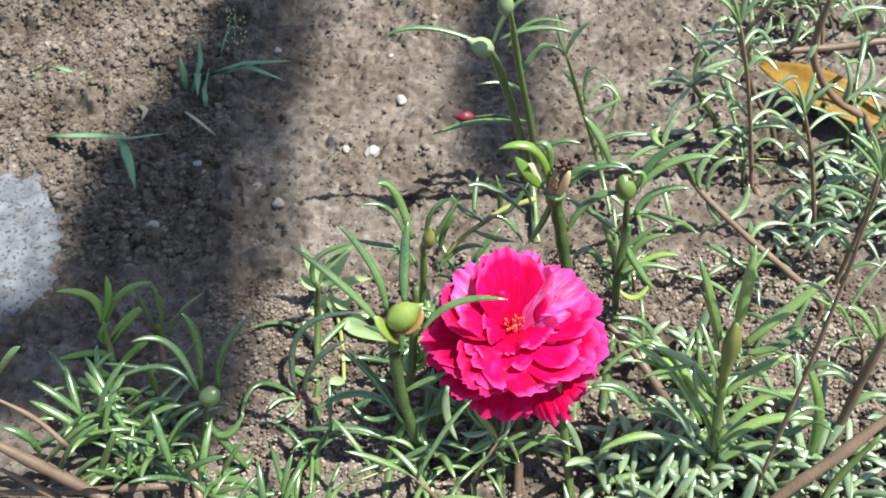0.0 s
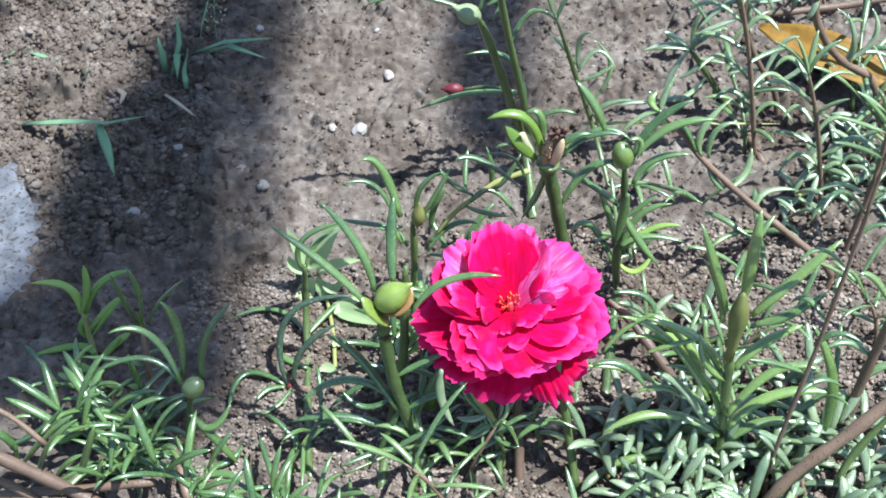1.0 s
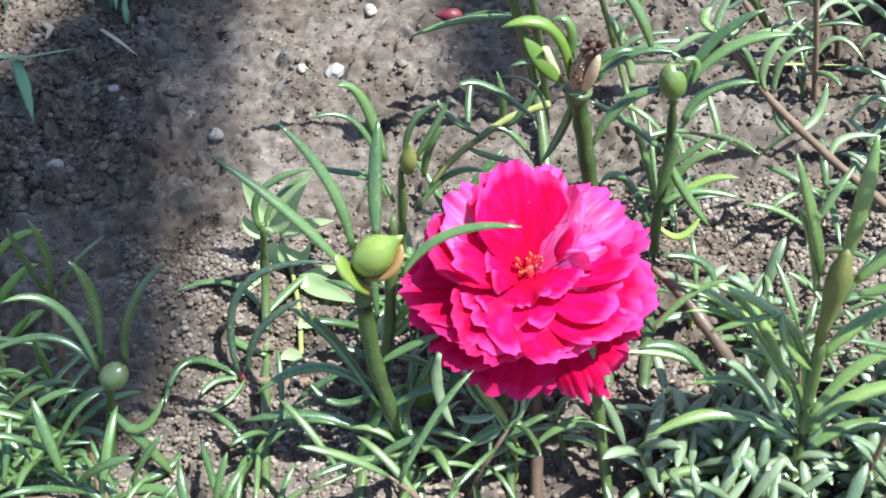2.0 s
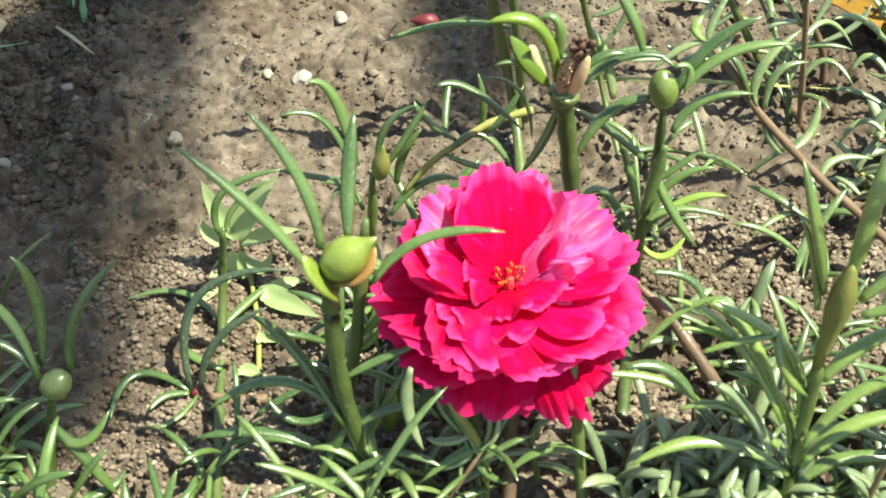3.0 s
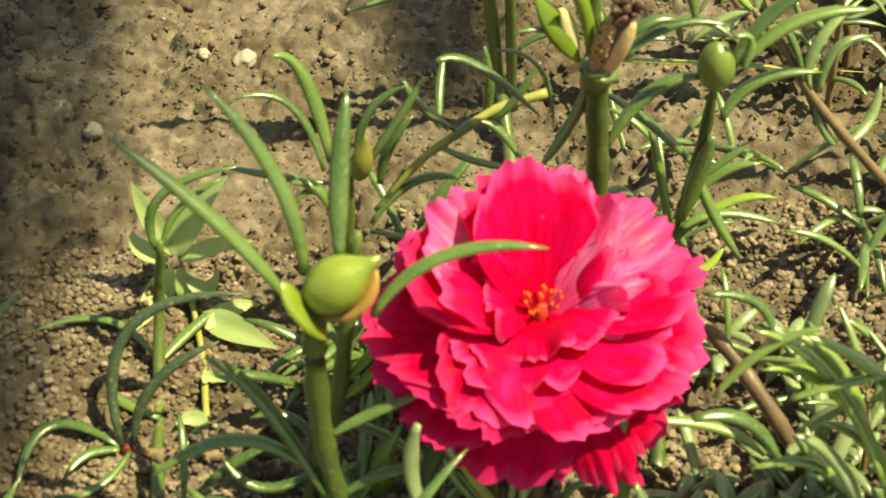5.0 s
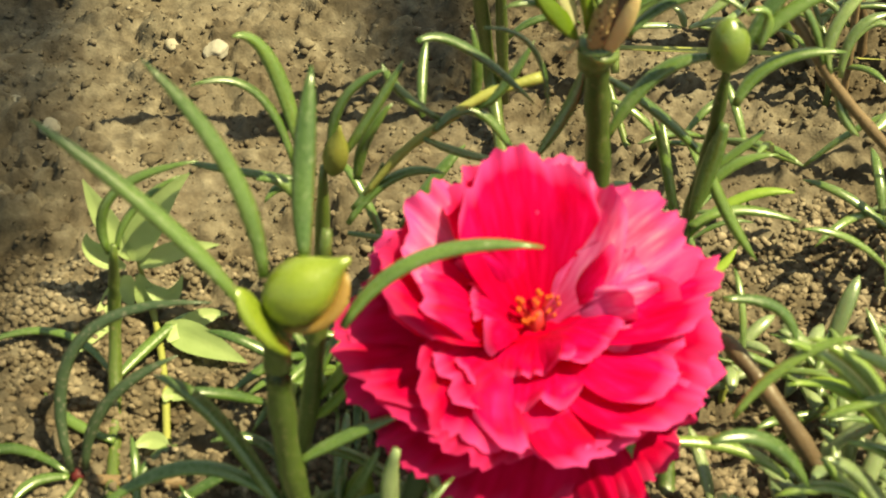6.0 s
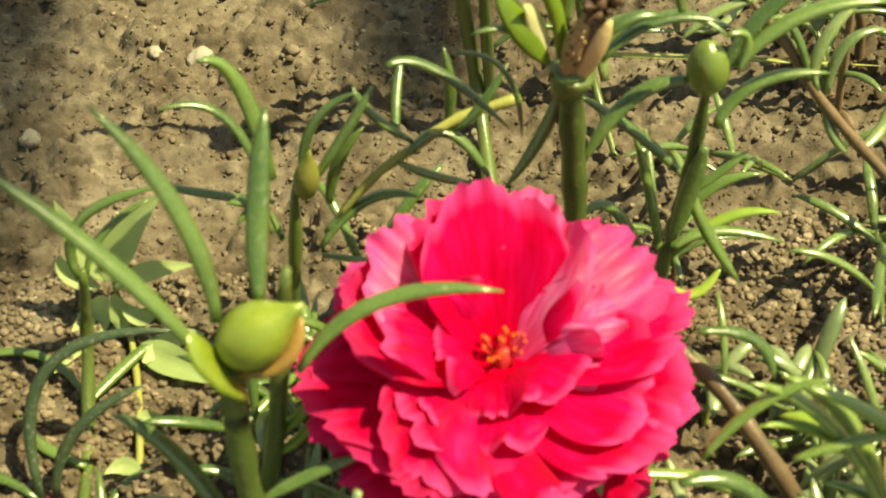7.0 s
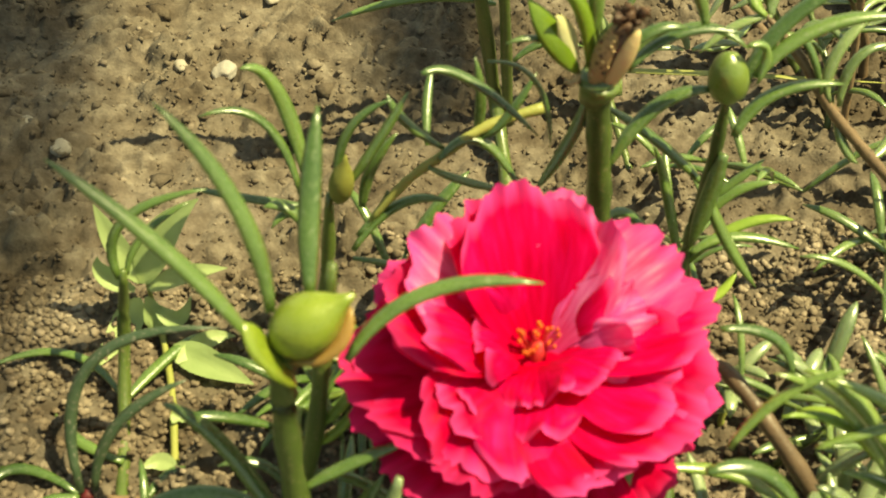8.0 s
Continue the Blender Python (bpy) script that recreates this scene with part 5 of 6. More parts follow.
leaf(p, (7.68, 15.88, 2.93), (6.96, 16.02, 3.06), (6.05, 15.90, 2.94), 0.212, leaf_silver)
leaf(p, (7.64, 15.88, 2.99), (7.13, 16.02, 3.36), (6.75, 16.04, 3.61), 0.242, leaf_silver)
leaf(p, (7.72, 15.87, 2.99), (7.86, 15.94, 3.26), (8.01, 16.00, 3.54), 0.242, leaf_silver)
leaf(p, (7.76, 15.87, 2.93), (8.24, 16.01, 3.31), (8.72, 16.01, 3.55), 0.212, leaf_silver)
leaf(p, (7.62, 15.88, 2.80), (7.22, 15.80, 2.23), (6.81, 15.57, 1.51), 0.213, leaf_silver)
leaf(p, (8.05, 15.89, 2.25), (7.76, 15.79, 1.95), (7.37, 15.76, 1.72), 0.184, leaf_silver)
leaf(p, (6.58, 15.94, 0.51), (5.95, 15.99, 0.55), (5.36, 15.95, 0.50), 0.189, leaf_silver)
leaf(p, (6.68, 15.94, 0.51), (6.57, 16.08, 0.80), (6.35, 16.07, 0.96), 0.252, leaf_silver)
leaf(p, (6.79, 15.93, 0.50), (7.42, 16.02, 0.62), (7.94, 15.94, 0.58), 0.220, leaf_silver)
p = plant("woody_runner", "pinkish brown moss rose runner lying behind the fallen leaf", "plant")
stem(p, [(11.62, 20.89, 0.23), (12.67, 20.85, 0.34), (14.44, 20.80, 0.47), (16.50, 20.73, 0.70)], 0.132, 0.170, stem_brown)
leaf(p, (12.68, 20.86, 0.28), (12.82, 21.03, 1.04), (12.95, 21.19, 1.79), 0.237, leaf_silver)
leaf(p, (14.86, 20.78, 0.58), (15.51, 20.95, 0.92), (16.35, 20.86, 1.01), 0.202, leaf_silver)


# ---- the open bloom ----
def petal_mesh(length, half, lift, curl, ruffle, seed, origin, frame_m, cup=0.0):
    """A satin wedge-shaped petal, pleated lengthwise, with a scalloped, frilled edge. lift: angle from the axis at its foot; curl: how far it bends outwards; cup: how far its sides stand up."""
    rng = random.Random(seed)
    nu, nv = 22, 56
    ph = [rng.uniform(0, 6.28) for _ in range(8)]
    verts, uvs, faces = [], [], []
    for j in range(nv + 1):
        v = 2 * j / nv - 1
        lobes = abs(math.sin(4.4 * v + ph[4] + 0.9 * math.sin(3 * v + ph[1])))
        edge = 0.60 + 0.40 * math.sqrt(1 - 0.97 * v * v) - 0.075 * (1 - lobes) ** 2 - 0.035 * math.sin(3.1 * v + ph[0]) - 0.022 * abs(math.sin(17 * v + ph[5])) + 0.02 * noise.noise(Vector((v * 9, seed * 1.7, 0)))
        r = h = 0.0
        for i in range(nu + 1):
            u = i / nu
            theta = lift + curl * u ** 1.6
            if i:
                r += length * edge / nu * math.sin(theta)
                h += length * edge / nu * math.cos(theta)
            wide = half * (0.26 + 0.74 * math.sin(math.pi / 2 * min(1.0, u / 0.88)) ** 1.1)
            wave = ruffle * u ** 1.3 * (0.62 * math.sin(2.1 * v + ph[0]) + 0.34 * math.sin(4.3 * v + ph[1] + 1.5 * u))
            wave += 0.018 * u * math.sin(7 * v + ph[2] + 1.2 * math.sin(2 * u + ph[6])) * (0.5 + u)
            wave += u ** 6 * (0.085 * math.sin(6.5 * v + ph[3] + math.sin(4 * v + ph[6])) + 0.065 * math.sin(15 * v + ph[7] + 1.5 * math.sin(5 * v)))
            wave += 0.11 * noise.noise(Vector((u * 2.2, v * 2.2, seed * 3.7))) * u + cup * wide * v * v
            q = Vector((r - wave * math.cos(theta), wide * v * (1 - 0.05 * v * v), h + wave * math.sin(theta)))
            verts.append(frame_m @ (q * CM) - origin)
            uvs.append((u, j / nv))
    for j in range(nv):
        for i in range(nu):
            a = j * (nu + 1) + i
            faces.append((a, a + 1, a + nu + 2, a + nu + 1))
    mesh = bpy.data.meshes.new("petal")
    mesh.from_pydata(verts, [], faces)
    layer = mesh.uv_layers.new(name="UVMap")
    for loop in mesh.loops:
        layer.data[loop.index].uv = uvs[loop.vertex_index]
    mesh.update()
    return mesh


def build_bloom(p, foot, axis):
    """A flat open double bloom: a drooping skirt, spreading petals over it, taller ones at the far side, crumpled small ones round the stamens."""
    n = Vector(axis).normalized()
    side = Vector((1, 0, 0))
    side = (side - n * side.dot(n)).normalized()
    turn = Matrix((side, n.cross(side), n)).transposed().to_4x4()
    at = Matrix.Translation(cm(foot)) @ turn @ Matrix.Scale(0.96, 4)
    rng = random.Random(11)
    made = [0]

    def petal(azimuth, length, half, lift, curl, ruffle, material=petal_magenta, high=0.0, out=0.0, twist=0.0, cup=0.10):
        made[0] += 1
        m = at @ Matrix.Rotation(radians(azimuth), 4, "Z") @ Matrix.Translation(Vector((out, 0, high)) * CM) @ Matrix.Rotation(twist, 4, "X")
        pale = material == petal_sunlit
        part("petal", petal_mesh(length, half, lift, curl, ruffle, 7 * made[0], p.location, m, cup), material, p, "lilac pink petal, sunlight put into its colour" if pale else "ruffled magenta petal")

    # skirt: spreads out, then hangs steeply in front, under the spreading petals
    petal(303, 3.25, 0.75, 1.60, 1.05, 0.12, petal_shaded, -0.22, cup=-0.20)
    petal(238, 2.80, 1.50, 1.62, 0.95, 0.14, petal_shaded, -0.20, cup=-0.12)
    petal(336, 2.95, 1.45, 1.56, 0.80, 0.14, petal_shaded, -0.20, cup=-0.10, twist=0.12)
    petal(310, 2.72, 1.35, 1.60, 0.95, 0.15, petal_shaded, -0.24, cup=-0.10, twist=0.05)
    petal(272, 2.62, 1.40, 1.64, 1.00, 0.13, petal_shaded, -0.24, cup=-0.12)
    petal(215, 2.60, 1.10, 1.58, 0.75, 0.18, petal_shaded, -0.22, cup=-0.10)
    petal(209, 2.70, 1.25, 1.68, 0.34, 0.22, petal_shaded, -0.18, twist=-0.25)
    petal(356, 2.85, 1.25, 1.55, 0.22, 0.24, high=-0.18, twist=0.15)
    petal(30, 2.65, 1.25, 1.44, 0.06, 0.24, high=-0.12)
    petal(70, 2.40, 1.20, 1.34, 0.06, 0.26, high=-0.12)
    petal(146, 2.45, 1.25, 1.36, 0.06, 0.28, high=-0.12)
    petal(180, 2.75, 1.20, 1.46, 0.16, 0.22, petal_shaded, -0.14)
    # spreading petals, front and sides
    petal(255, 2.02, 1.45, 1.50, 0.20, 0.09, high=0.02, twist=-0.06)
    petal(314, 2.20, 1.60, 1.46, 0.24, 0.08, high=0.04, twist=0.06)
    petal(282, 2.00, 1.35, 1.46, 0.22, 0.09, high=0.07, twist=-0.05)
    petal(228, 2.25, 1.05, 1.50, 0.10, 0.22, petal_shaded, -0.04, twist=-0.25)
    petal(192, 2.50, 1.45, 1.50, 0.34, 0.08, petal_shaded, 0.05, twist=-0.15)
    petal(334, 2.55, 1.25, 1.38, 0.10, 0.12, high=0.05, twist=0.18)
    petal(160, 2.40, 1.10, 1.16, 0.10, 0.26, petal_shaded, 0.06, twist=0.15)
    petal(134, 2.42, 1.05, 1.00, 0.12, 0.28, petal_sunlit, 0.08, twist=-0.15)
    petal(6, 2.70, 1.05, 1.22, 0.12, 0.26, high=0.05, twist=-0.2)
    petal(34, 2.55, 0.98, 1.04, 0.16, 0.32, petal_sunlit, 0.10, twist=0.2)
    petal(62, 2.35, 0.95, 0.92, 0.10, 0.26, petal_sunlit, 0.10, twist=-0.15)
    # the tall petals at the far side
    petal(99, 2.40, 1.05, 0.84, 0.12, 0.10, high=0.12, cup=0.32)
    petal(118, 2.42, 0.85, 0.98, 0.06, 0.20, high=0.05, cup=0.15, twist=0.2)
    petal(80, 2.30, 0.80, 0.96, 0.16, 0.24, high=0.05)
    # inner petals
    petal(206, 1.60, 1.05, 1.34, 0.20, 0.16, high=0.14, out=0.1, twist=-0.25)
    petal(244, 1.35, 0.95, 1.34, 0.22, 0.18, high=0.14, out=0.1, twist=0.12)
    petal(342, 1.95, 1.05, 1.22, 0.20, 0.10, high=0.18, out=0.15, twist=0.15)
    petal(168, 1.75, 0.85, 1.06, 0.16, 0.24, high=0.14, out=0.15, twist=0.2)
    petal(14, 1.60, 0.72, 1.02, 0.20, 0.30, petal_sunlit, 0.18, 0.15, 0.25)
    petal(48, 1.50, 0.80, 0.80, 0.45, 0.34, petal_sunlit, 0.22, 0.20, -0.2)
    petal(40, 1.55, 0.80, 0.66, 0.60, 0.34, petal_sunlit, 0.22, 0.34, -0.25)
    # crumpled small petals beside the stamens
    petal(72, 1.00, 0.60, 0.50, 0.90, 0.26, high=0.16, out=0.38, twist=0.3)
    petal(22, 1.20, 0.50, 0.40, 0.85, 0.34, high=0.20, out=0.40, twist=-0.4)
    petal(100, 1.35, 0.70, 0.62, 0.40, 0.22, high=0.14, out=0.32)
    petal(352, 1.05, 0.50, 0.75, 0.60, 0.32, petal_sunlit, 0.20, 0.45, 0.3)
    petal(262, 0.80, 0.60, 0.95, 0.75, 0.22, high=0.20, out=0.24, twist=0.3)
    petal(318, 0.95, 0.62, 0.80, 0.80, 0.26, high=0.20, out=0.26, twist=-0.3)
    petal(190, 0.90, 0.55, 0.70, 0.70, 0.28, high=0.20, out=0.28, twist=0.2)
    petal(140, 1.15, 0.60, 0.55, 0.50, 0.26, high=0.18, out=0.34, twist=-0.2)
    # stamens
    for i in range(22):
        a, r = rng.uniform(0, 6.283), 0.30 * math.sqrt(rng.random())
        top = Vector((r * math.cos(a) - 0.06, r * math.sin(a) * 0.9, rng.uniform(0.42, 0.66)))
        low = Vector((top.x * 0.35, top.y * 0.35, 0.2))
        q = [at @ (low * CM), at @ ((low.lerp(top, 0.5)) * CM), at @ (top * CM)]
        st = part("stamen", tube(q, [0.00016] * 3, [0.00016] * 3, 5, p.location), filament, p)
        part("anther", tube([q[2] - n * 0.0003, q[2], q[2] + n * 0.0005], [0.00018, 0.00033, 0.00018], [0.00018, 0.00033, 0.00018], 6, p.location), pollen, st)
    # green calyx under the petals
    bulb(p, Vector(foot) - n * 0.85, Vector(foot) - n * 0.10, 0.36, [(0, 0.5), (0.4, 0.9), (0.75, 1.0), (1.0, 0.6)], "calyx", stem_green, 12, 0.05)
    bulb(p, Vector(foot) - n * 0.1, Vector(foot) + n * 0.40, 0.16, [(0, 0.9), (0.4, 1.0), (0.8, 0.7), (1.0, 0.3)], "pistil", filament, 10, 0.08)


build_bloom(bloom_plant, (0.50, 3.30, 4.70), (0.03, -0.22, 0.97))


# ---- stones ----
def stone(name, label, x, y, r, material, seed, squash=0.6):
    bm = bmesh.new()
    bmesh.ops.create_icosphere(bm, subdivisions=3, radius=1.0)
    for v in bm.verts:
        d = 1 + 0.28 * noise.noise(v.co * 1.3 + Vector((seed * 7.1, 0, 0))) + 0.08 * noise.noise(v.co * 4 + Vector((0, seed * 3.3, 0)))
        v.co = Vector((v.co.x * d * r, v.co.y * d * r * 0.8, v.co.z * d * r * squash)) * CM
    mesh = bpy.data.meshes.new(name)
    bm.to_mesh(mesh)
    bm.free()
    for poly in mesh.polygons:
        poly.use_smooth = True
    mesh.materials.append(material)
    ob = tagged(new(name, mesh), label, "stone", "pebbles in the soil")
    ob.location = (x * CM, y * CM, rise(x * CM, y * CM) + r * squash * 0.55 * CM)
    ob.rotation_euler = (0, 0, seed)
    return ob


stone("pebble", "rounded white pebble lying on soil", -3.99, 16.2, 0.33, white_stone, 1)
stone("pebble", "small pale grey pebble in the soil", -4.97, 16.2, 0.2, grey_stone, 2)
stone("pebble", "tiny bright white stone chip", -10.4, 15.3, 0.17, white_stone, 3)
stone("pebble", "grey pebble half sunk in soil", -8.24, 14.45, 0.31, grey_stone, 4)
stone("pebble", "grey pebble half sunk in soil", -7.33, 13.5, 0.26, grey_stone, 5)
stone("pebble", "tiny bright white stone chip", -7.95, 22.5, 0.17, white_stone, 6, 0.9)
stone("pebble", "tiny bright white stone chip", -3.31, 21.8, 0.12, white_stone, 7)
stone("pebble", "grey pebble half sunk in soil", -2.9, 19.2, 0.25, grey_stone, 8)
stone("pebble", "grey pebble in shade", -11.8, 12.6, 0.27, grey_stone, 9)
stone("pebble", "grey pebble in shade", -10.9, 13.8, 0.16, white_stone, 10)
stone("stone", "pale buff stone among the plants", 14.6, 12.1, 0.9, white_stone, 11)


# ---- cement smear on the soil ----
def build_cement():
    bm = bmesh.new()
    rng = random.Random(4)
    ring = []
    for k in range(140):
        a = 2 * math.pi * k / 140
        d = 1 + 0.24 * noise.noise(Vector((math.cos(a) * 2.5, math.sin(a) * 2.5, 4))) + 0.16 * noise.noise(Vector((math.cos(a) * 9, math.sin(a) * 9, 1))) + 0.10 * noise.noise(Vector((math.cos(a) * 24, math.sin(a) * 24, 3)))
        ring.append(((-19.2 + 4.3 * d * math.cos(a)) * CM, (11.3 + 4.9 * d * math.sin(a)) * CM))
    levels = [(1.0, -0.003), (0.985, 0.0004), (0.95, 0.0012)] + [(0.9 - 0.04 * i, 0.0018) for i in range(22)]
    rows = []
    for s, z in levels:
        rows.append([bm.verts.new((-0.192 + (x + 0.192) * s, 0.113 + (y - 0.113) * s, z + (0.0011 * noise.noise(Vector(((-0.192 + (x + 0.192) * s) * 240, (0.113 + (y - 0.113) * s) * 240, 2))) if z > 0 else 0))) for x, y in ring])
    for r0, r1 in zip(rows, rows[1:]):
        for k in range(140):
            bm.faces.new((r0[k], r0[(k + 1) % 140], r1[(k + 1) % 140], r1[k]))
    bm.faces.new(rows[-1])
    mesh = bpy.data.meshes.new("cement_patch")
    bm.to_mesh(mesh)
    bm.free()
    for poly in mesh.polygons:
        poly.use_smooth = True
    mesh.materials.append(cement)
    tagged(new("cement_patch", mesh), "pale grey pitted cement patch set in the soil", "cement patch")


build_cement()


# ---- fallen yellow leaf ----
def build_fallen_leaf():
    """A broad blade, folded along its midrib and curled, lying on soil and stems."""
    nu, nv = 22, 10
    a, b = Vector((11.00, 19.20, 1.05)), Vector((15.60, 15.30, 0.60))
    along = (b - a)
    side = along.normalized().cross(Vector((0.10, -0.45, 0.85))).normalized()
    up = side.cross(along.normalized())
    verts, faces = [], []
    for i in range(nu + 1):
        u = i / nu
        half = 0.80 * math.sin(math.pi * min(1, 0.03 + u * 0.95)) ** 0.75
        for j in range(nv + 1):
            v = 2 * j / nv - 1
            q = a + along * u + side * (v * half) + up * (0.30 * abs(v) * half + 0.25 * math.sin(3 * u) + 0.12 * noise.noise(Vector((u * 5, v * 2, 0))))
            verts.append(cm(q))
    for i in range(nu):
        for j in range(nv):
            k = i * (nv + 1) + j
            faces.append((k, k + 1, k + nv + 2, k + nv + 1))
    mesh = bpy.data.meshes.new("fallen_leaf")
    mesh.from_pydata(verts, [], faces)
    mesh.update()
    for poly in mesh.polygons:
        poly.use_smooth = True
    mesh.materials.append(leaf_fallen)
    ob = tagged(new("fallen_leaf", mesh), "fallen yellow leaf with brown blotches lying on soil", "leaf")
    t = ob.modifiers.new("thickness", "SOLIDIFY")
    t.thickness = 0.0004


build_fallen_leaf()


# ---- low shoots of the same plant filling the bed ----
def shoot(label, height, count, size, seed, stem_mat, leaf_mat, plump=0.165):
    rng = random.Random(seed)
    p = plant("moss_rose_shoot", label, "plant", "low moss rose shoots")
    lean = (rng.uniform(-1.2, 1.2), rng.uniform(-1.0, 0.3))
    pts = [(lean[0] * u * u * height, lean[1] * u * u * height, height * (1 - 0.15 * u * u) * u) for u in (1, 0.7, 0.35, 0)]
    stem(p, pts, 0.05, 0.075, stem_mat)
    p.location = (0, 0, 0)
    for i in range(count):
        u = 0.15 + 0.85 * i / (count - 1)
        a = i * 2.4 + rng.uniform(-0.4, 0.4)
        b = Vector((lean[0] * u * u * height, lean[1] * u * u * height, height * (1 - 0.15 * u * u) * u))
        n = size * rng.uniform(0.7, 1.2)
        up = rng.uniform(0.1, 0.5) + (0.6 * u if u > 0.7 else 0)
        out = Vector((math.cos(a), math.sin(a), 0))
        t = b + out * n + Vector((0, 0, n * (up - rng.uniform(0, 0.5) * (1 - u))))
        m = b.lerp(t, 0.5) + Vector((0, 0, n * rng.uniform(0.08, 0.22)))
        t.z, m.z = max(t.z, 0.15), max(m.z, 0.2)
        leaf(p, b, m, t, plump * rng.uniform(0.8, 1.2), leaf_mat)
    return p


shoots = [shoot("short moss rose shoot with grey-green needle leaves", 1.3, 9, 1.0, 21, stem_brown, leaf_silver, 0.24), shoot("low moss rose shoot with glossy green leaves", 2.4, 9, 1.6, 22, stem_green, leaf_fresh), shoot("upright moss rose shoot with glossy green leaves", 3.4, 12, 1.7, 23, stem_brown, leaf_fresh), shoot("small pale green moss rose shoot", 1.0, 8, 0.9, 24, stem_yellow, leaf_silver, 0.22), shoot("sprawling moss rose shoot with brown stem", 2.8, 10, 1.6, 25, stem_brown, leaf_fresh), shoot("spreading moss rose shoot with dark green leaves", 2.0, 11, 1.7, 26, stem_green, leaf_green, 0.19)]


def strew(rows, seed):
    """Copies of the shoots over stretches of the bed: x and y from and to (cm), how many, and which kinds."""
    rng = random.Random(seed)
    first = set()
    for x0, x1, y0, y1, count, kinds in rows:
        for _ in range(count):
            k = rng.choice(kinds)
            s = rng.uniform(0.8, 1.2)
            m = Matrix.Translation(cm((rng.uniform(x0, x1), rng.uniform(y0, y1), 0))) @ Matrix.Rotation(rng.uniform(0, 6.28), 4, "Z") @ Matrix.Rotation(rng.uniform(-0.25, 0.25), 4, "X") @ Matrix.Scale(s, 4)
            if k not in first:
                first.add(k)
                shoots[k].matrix_basis = m
            else:
                c = copy_thing(shoots[k], m)
                c.matrix_basis = m


strew([(4.5, 10.5, 0.0, 4.0, 10, (0, 0, 0, 1, 4)), (8.5, 14.0, 5.0, 11.0, 4, (0, 0, 1, 4)), (10.0, 16.0, 10.0, 18.0, 7, (0, 1, 2, 4)), (9.0, 16.5, 20.5, 24.0, 6, (1, 2, 4)), (3.0, 12.5, -0.5, 3.0, 34, (0, 0, 3)), (4.0, 12.5, -3.6, -0.4, 26, (0, 0, 3, 3, 1)), (-6.5, 4.0, -3.4, -0.4, 7, (4, 5, 5)), (-13.5, -7.0, -2.6, 0.2, 3, (5,)), (2.5, 6.0, 8.5, 13.0, 2, (1, 4)), (9.0, 15.0, 10.3, 14.6, 6, (0, 3, 1, 5)), (-2.6, 0.2, 5.0, 8.0, 4, (5,)), (4.2, 6.8, 4.6, 8.2, 4, (0, 3, 1)), (-6.8, -4.6, 0.4, 2.4, 2, (5,)), (-12.5, -9.0, 0.4, 3.2, 4, (5,)), (-11.0, -8.6, 1.8, 4.6, 2, (5,)), (-2.6, -0.8, 0.8, 2.2, 3, (1, 4))], 5)


# ---- grasses on the bare soil ----
def blades(name, label, rows, material):
    p = plant(name, label, "grass")
    for k, (a, m, b, w) in enumerate(rows):
        if k == 0:
            p.location = cm((a[0], a[1], 0))
        part("blade", tube([cm(a), cm(a).lerp(cm(m), 0.6), cm(m), cm(m).lerp(cm(b), 0.5), cm(b)], [w * 0.55 * CM, w * 0.75 * CM, w * 0.75 * CM, w * 0.5 * CM, w * 0.06 * CM], [w * 0.06 * CM] * 5, 6, p.location), material, p)
    return p


blades("grass_tuft", "single green grass blade leaning over bare soil", [((-16.49, 17.74, 0.05), (-14.45, 16.56, 1.00), (-12.66, 15.80, 1.50), 0.22), ((-14.49, 16.67, 0.90), (-12.72, 15.63, 1.60), (-11.20, 15.52, 1.90), 0.10), ((-13.09, 15.78, 1.40), (-12.76, 14.96, 1.10), (-12.52, 14.09, 0.50), 0.24)], grass_green)
blades("grass_tuft", "thin green grass tuft on bare soil", [((-10.65, 21.24, 0.00), (-9.03, 20.28, 1.20), (-7.10, 19.93, 1.50), 0.20), ((-10.52, 21.05, 0.00), (-8.82, 20.18, 1.10), (-7.39, 19.26, 1.10), 0.18), ((-10.84, 20.89, 0.00), (-10.87, 20.26, 0.80), (-10.84, 19.35, 0.40), 0.20), ((-11.45, 20.22, 0.00), (-11.43, 20.29, 0.80), (-11.48, 20.47, 1.50), 0.18), ((-11.20, 20.03, 0.00), (-10.71, 20.45, 1.20), (-10.71, 21.03, 2.00), 0.16), ((-10.55, 19.13, 0.00), (-10.58, 19.56, 0.50), (-10.25, 19.70, 1.50), 0.16), ((-10.31, 21.22, 0.00), (-9.84, 21.09, 1.50), (-9.40, 21.55, 2.50), 0.10)], grass_green)
blades("grass_tuft", "small sparse grass seedling", [((-17.74, 21.29, 0.00), (-17.46, 21.25, 0.60), (-17.17, 21.16, 0.80), 0.16), ((-17.22, 22.17, 0.00), (-16.22, 21.12, 0.50), (-15.58, 20.92, 0.20), 0.14), ((-14.47, 19.35, 0.00), (-14.21, 19.36, 0.70), (-14.04, 19.26, 1.20), 0.16), ((-17.49, 20.92, 0.00), (-17.47, 20.72, 0.60), (-17.47, 20.72, 0.80), 0.14)], grass_green)
blades("dry_stalk", "dry straw-coloured stalk lying on soil", [((-11.27, 18.61, 0.25), (-10.65, 17.89, 0.35), (-9.94, 17.15, 0.25), 0.10), ((-13.18, 19.22, 0.20), (-12.81, 18.74, 0.30), (-12.93, 18.19, 0.20), 0.16)], straw)
blades("dry_stalk", "long pale yellow stalk lying behind the green bud", [((3.85, 14.35, 1.20), (7.02, 14.06, 1.20), (10.59, 13.87, 1.00), 0.14)], stem_yellow)


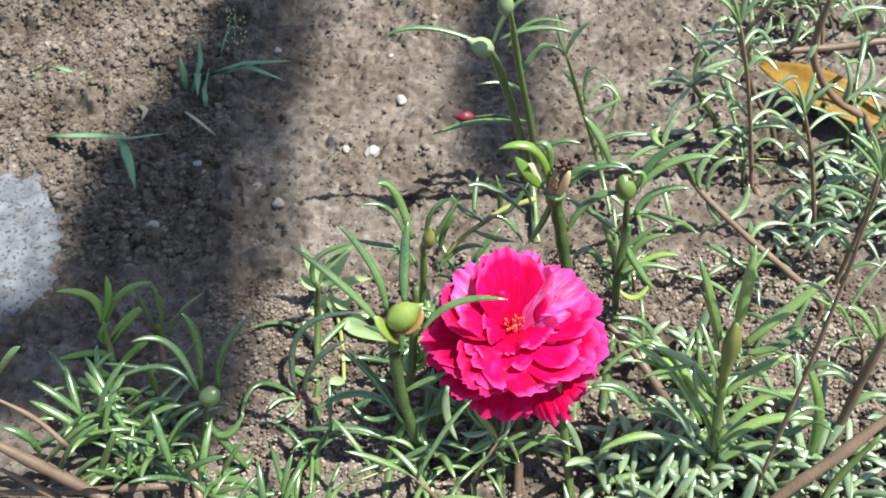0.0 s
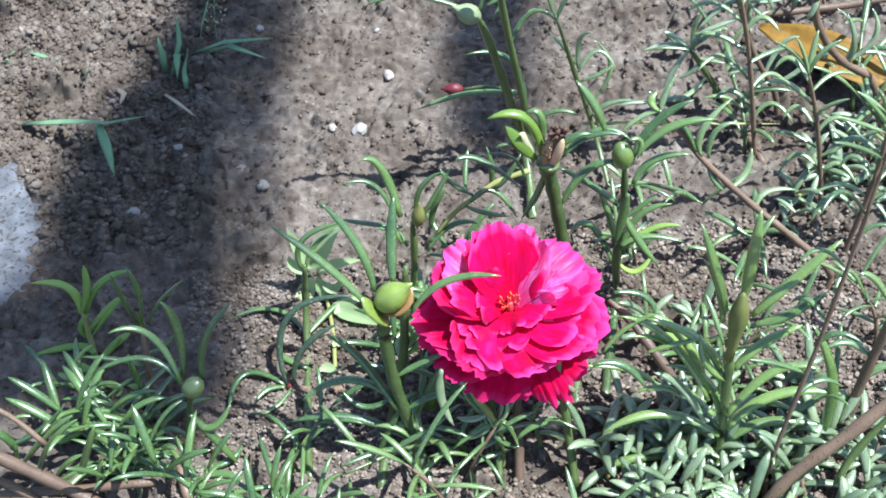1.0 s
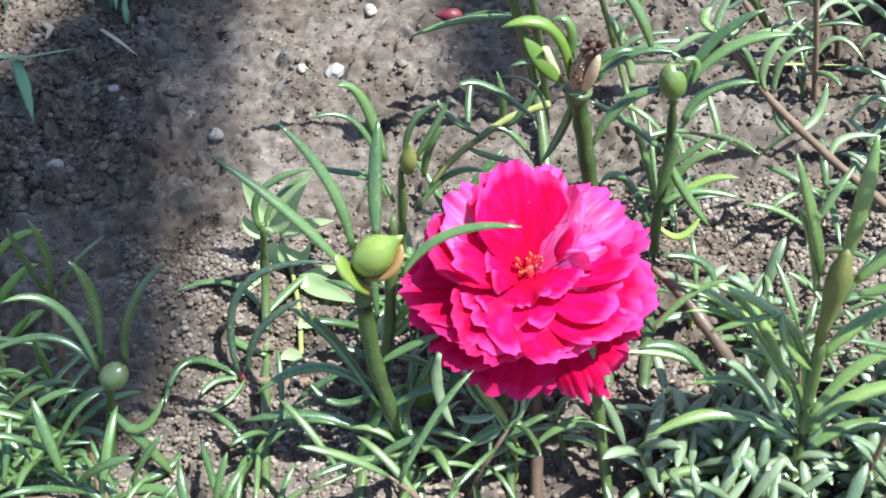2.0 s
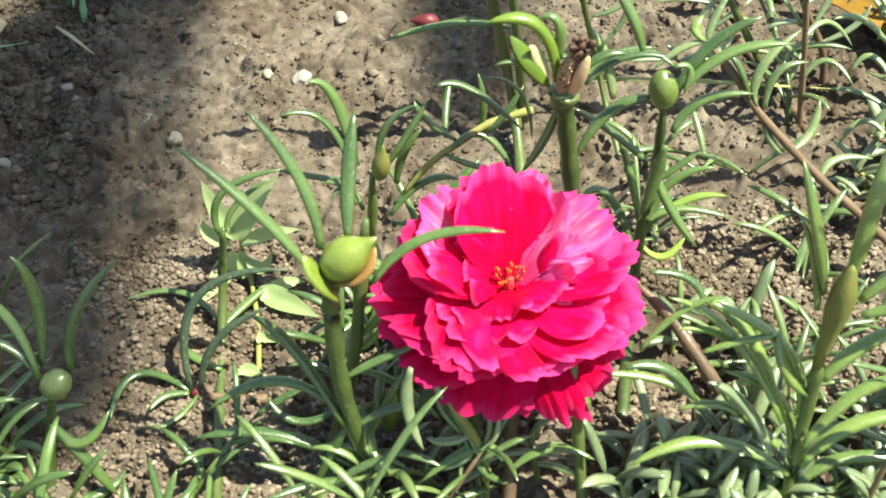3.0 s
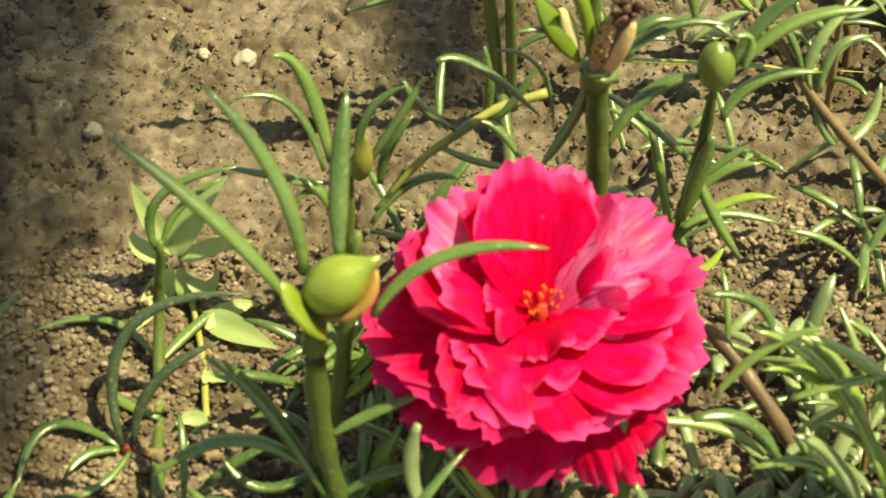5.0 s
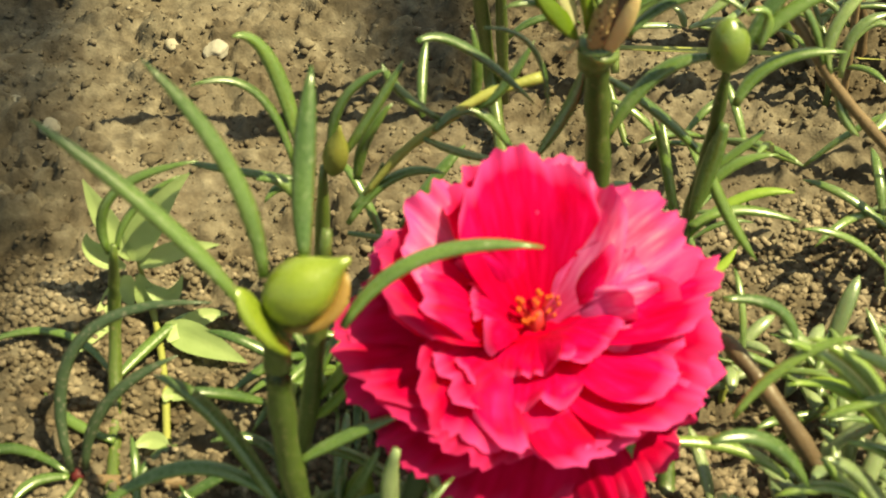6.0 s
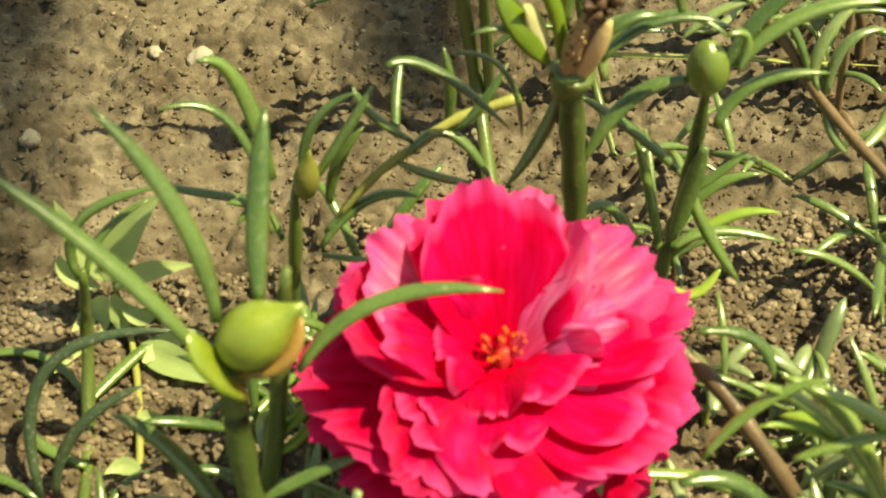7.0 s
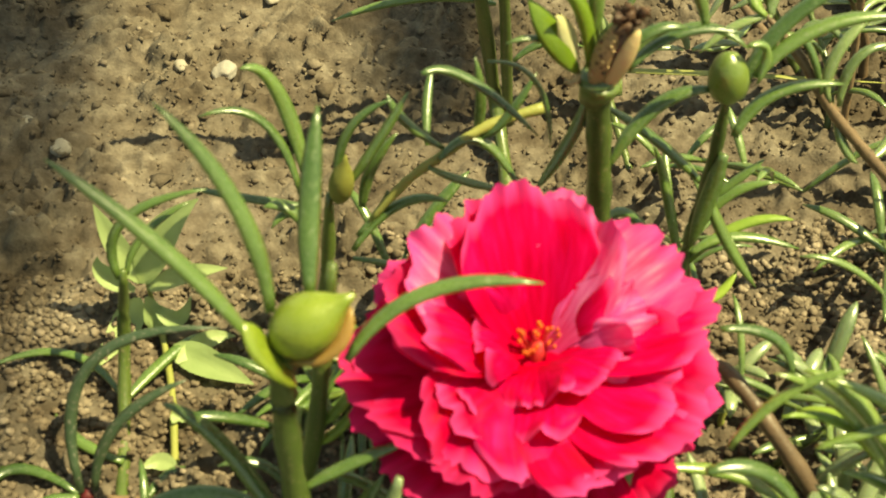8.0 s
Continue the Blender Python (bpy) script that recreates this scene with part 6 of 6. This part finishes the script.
# ---- a small grass seed head ----
def seed_head(x, y):
    p = plant("grass_seed_head", "fine grass seed head with tiny pale seeds", "grass")
    rng = random.Random(9)
    stem(p, [(x + 0.3, y + 0.2, 2.6), (x + 0.2, y + 0.1, 1.8), (x + 0.05, y, 0.9), (x, y, 0)], 0.015, 0.025, grass_green)
    for i in range(34):
        u = rng.uniform(0.25, 1.0)
        c = Vector((x + 0.3 * u + rng.uniform(-0.38, 0.38), y + 0.2 * u + rng.uniform(-0.3, 0.3), 2.6 * u + rng.uniform(-0.1, 0.2)))
        bulb(p, c, c + Vector((0.02, 0, 0.09)), 0.032, [(0, 0.5), (0.5, 1.0), (1.0, 0.3)], "seed", leaf_cream, 6)


seed_head(-9.6, 22.0)


# ---- unseen shrub, added beside the bed so that its leaves shade strips of the soil ----
def build_shade_shrub(foot, crown, far, leaves):
    """Unseen, added to cast shade. Its trunk stands outside the view; each leaf lies between the sun and the strip of
    ground (x, y, width in cm) that it shades.
    """
    p = tagged(new("shrub"), "unseen shrub with long drooping green leaves, added to shade the soil", "shrub")
    p.location = foot
    low, top = Vector(foot), Vector(crown)
    path = smooth_path([low, low.lerp(top, 0.4) + Vector((0.03, -0.02, 0)), top], 8)
    part("trunk", tube(path, [0.03 - 0.001 * i for i in range(len(path))], [0.03 - 0.001 * i for i in range(len(path))], 10, p.location), stem_brown, p)
    for rows in leaves:
        pts = [cm((x, y, 0)) + TO_SUN * far for x, y, _ in rows]
        path = smooth_path(pts, 6)
        ws = []
        for i in range(len(path)):
            t = i / 6
            k = min(int(t), len(rows) - 2)
            ws.append((rows[k][2] + (rows[k + 1][2] - rows[k][2]) * (t - k)) * 0.5 * CM * (1 + 0.13 * math.sin(i * 1.9)))
        part("leaf_blade", tube(path, ws, [0.0015] * len(path), 10, p.location), leaf_green, p)
        mid = top.lerp(pts[0], 0.5) + Vector((0, 0.08, 0.05))
        twig = smooth_path([top, mid, pts[0]], 6)
        part("branch", tube(twig, [0.006] * len(twig), [0.006] * len(twig), 7, p.location), stem_brown, p)


build_shade_shrub((-1.2, 1.6, -0.01), (-1.2, 1.6, 1.9), 1.9, [
    [(-6.5, 32, 1.4), (-8.9, 26, 4.0), (-10.3, 20, 4.9), (-11.5, 15, 6.8), (-11.6, 11, 7.2), (-10.8, 8.0, 6.2), (-10.0, 6.0, 5.0), (-9.6, 4.2, 3.8), (-9.4, 2.6, 1.0)],
    [(-20.5, 7.2, 2.0), (-18.0, 6.6, 4.6), (-15.6, 6.8, 5.4), (-13.4, 7.4, 5.6), (-11.0, 8.0, 4.0), (-9.6, 8.4, 1.4)],
    [(-4.8, 30, 0.8), (-6.6, 24, 1.0), (-7.4, 18, 1.2), (-7.3, 13, 1.1), (-7.2, 9, 0.5)],
    [(2.2, 33, 1.4), (1.5, 25, 3.6), (0.9, 20, 3.6), (0.8, 16.0, 3.0), (0.6, 13.5, 0.6)],
])
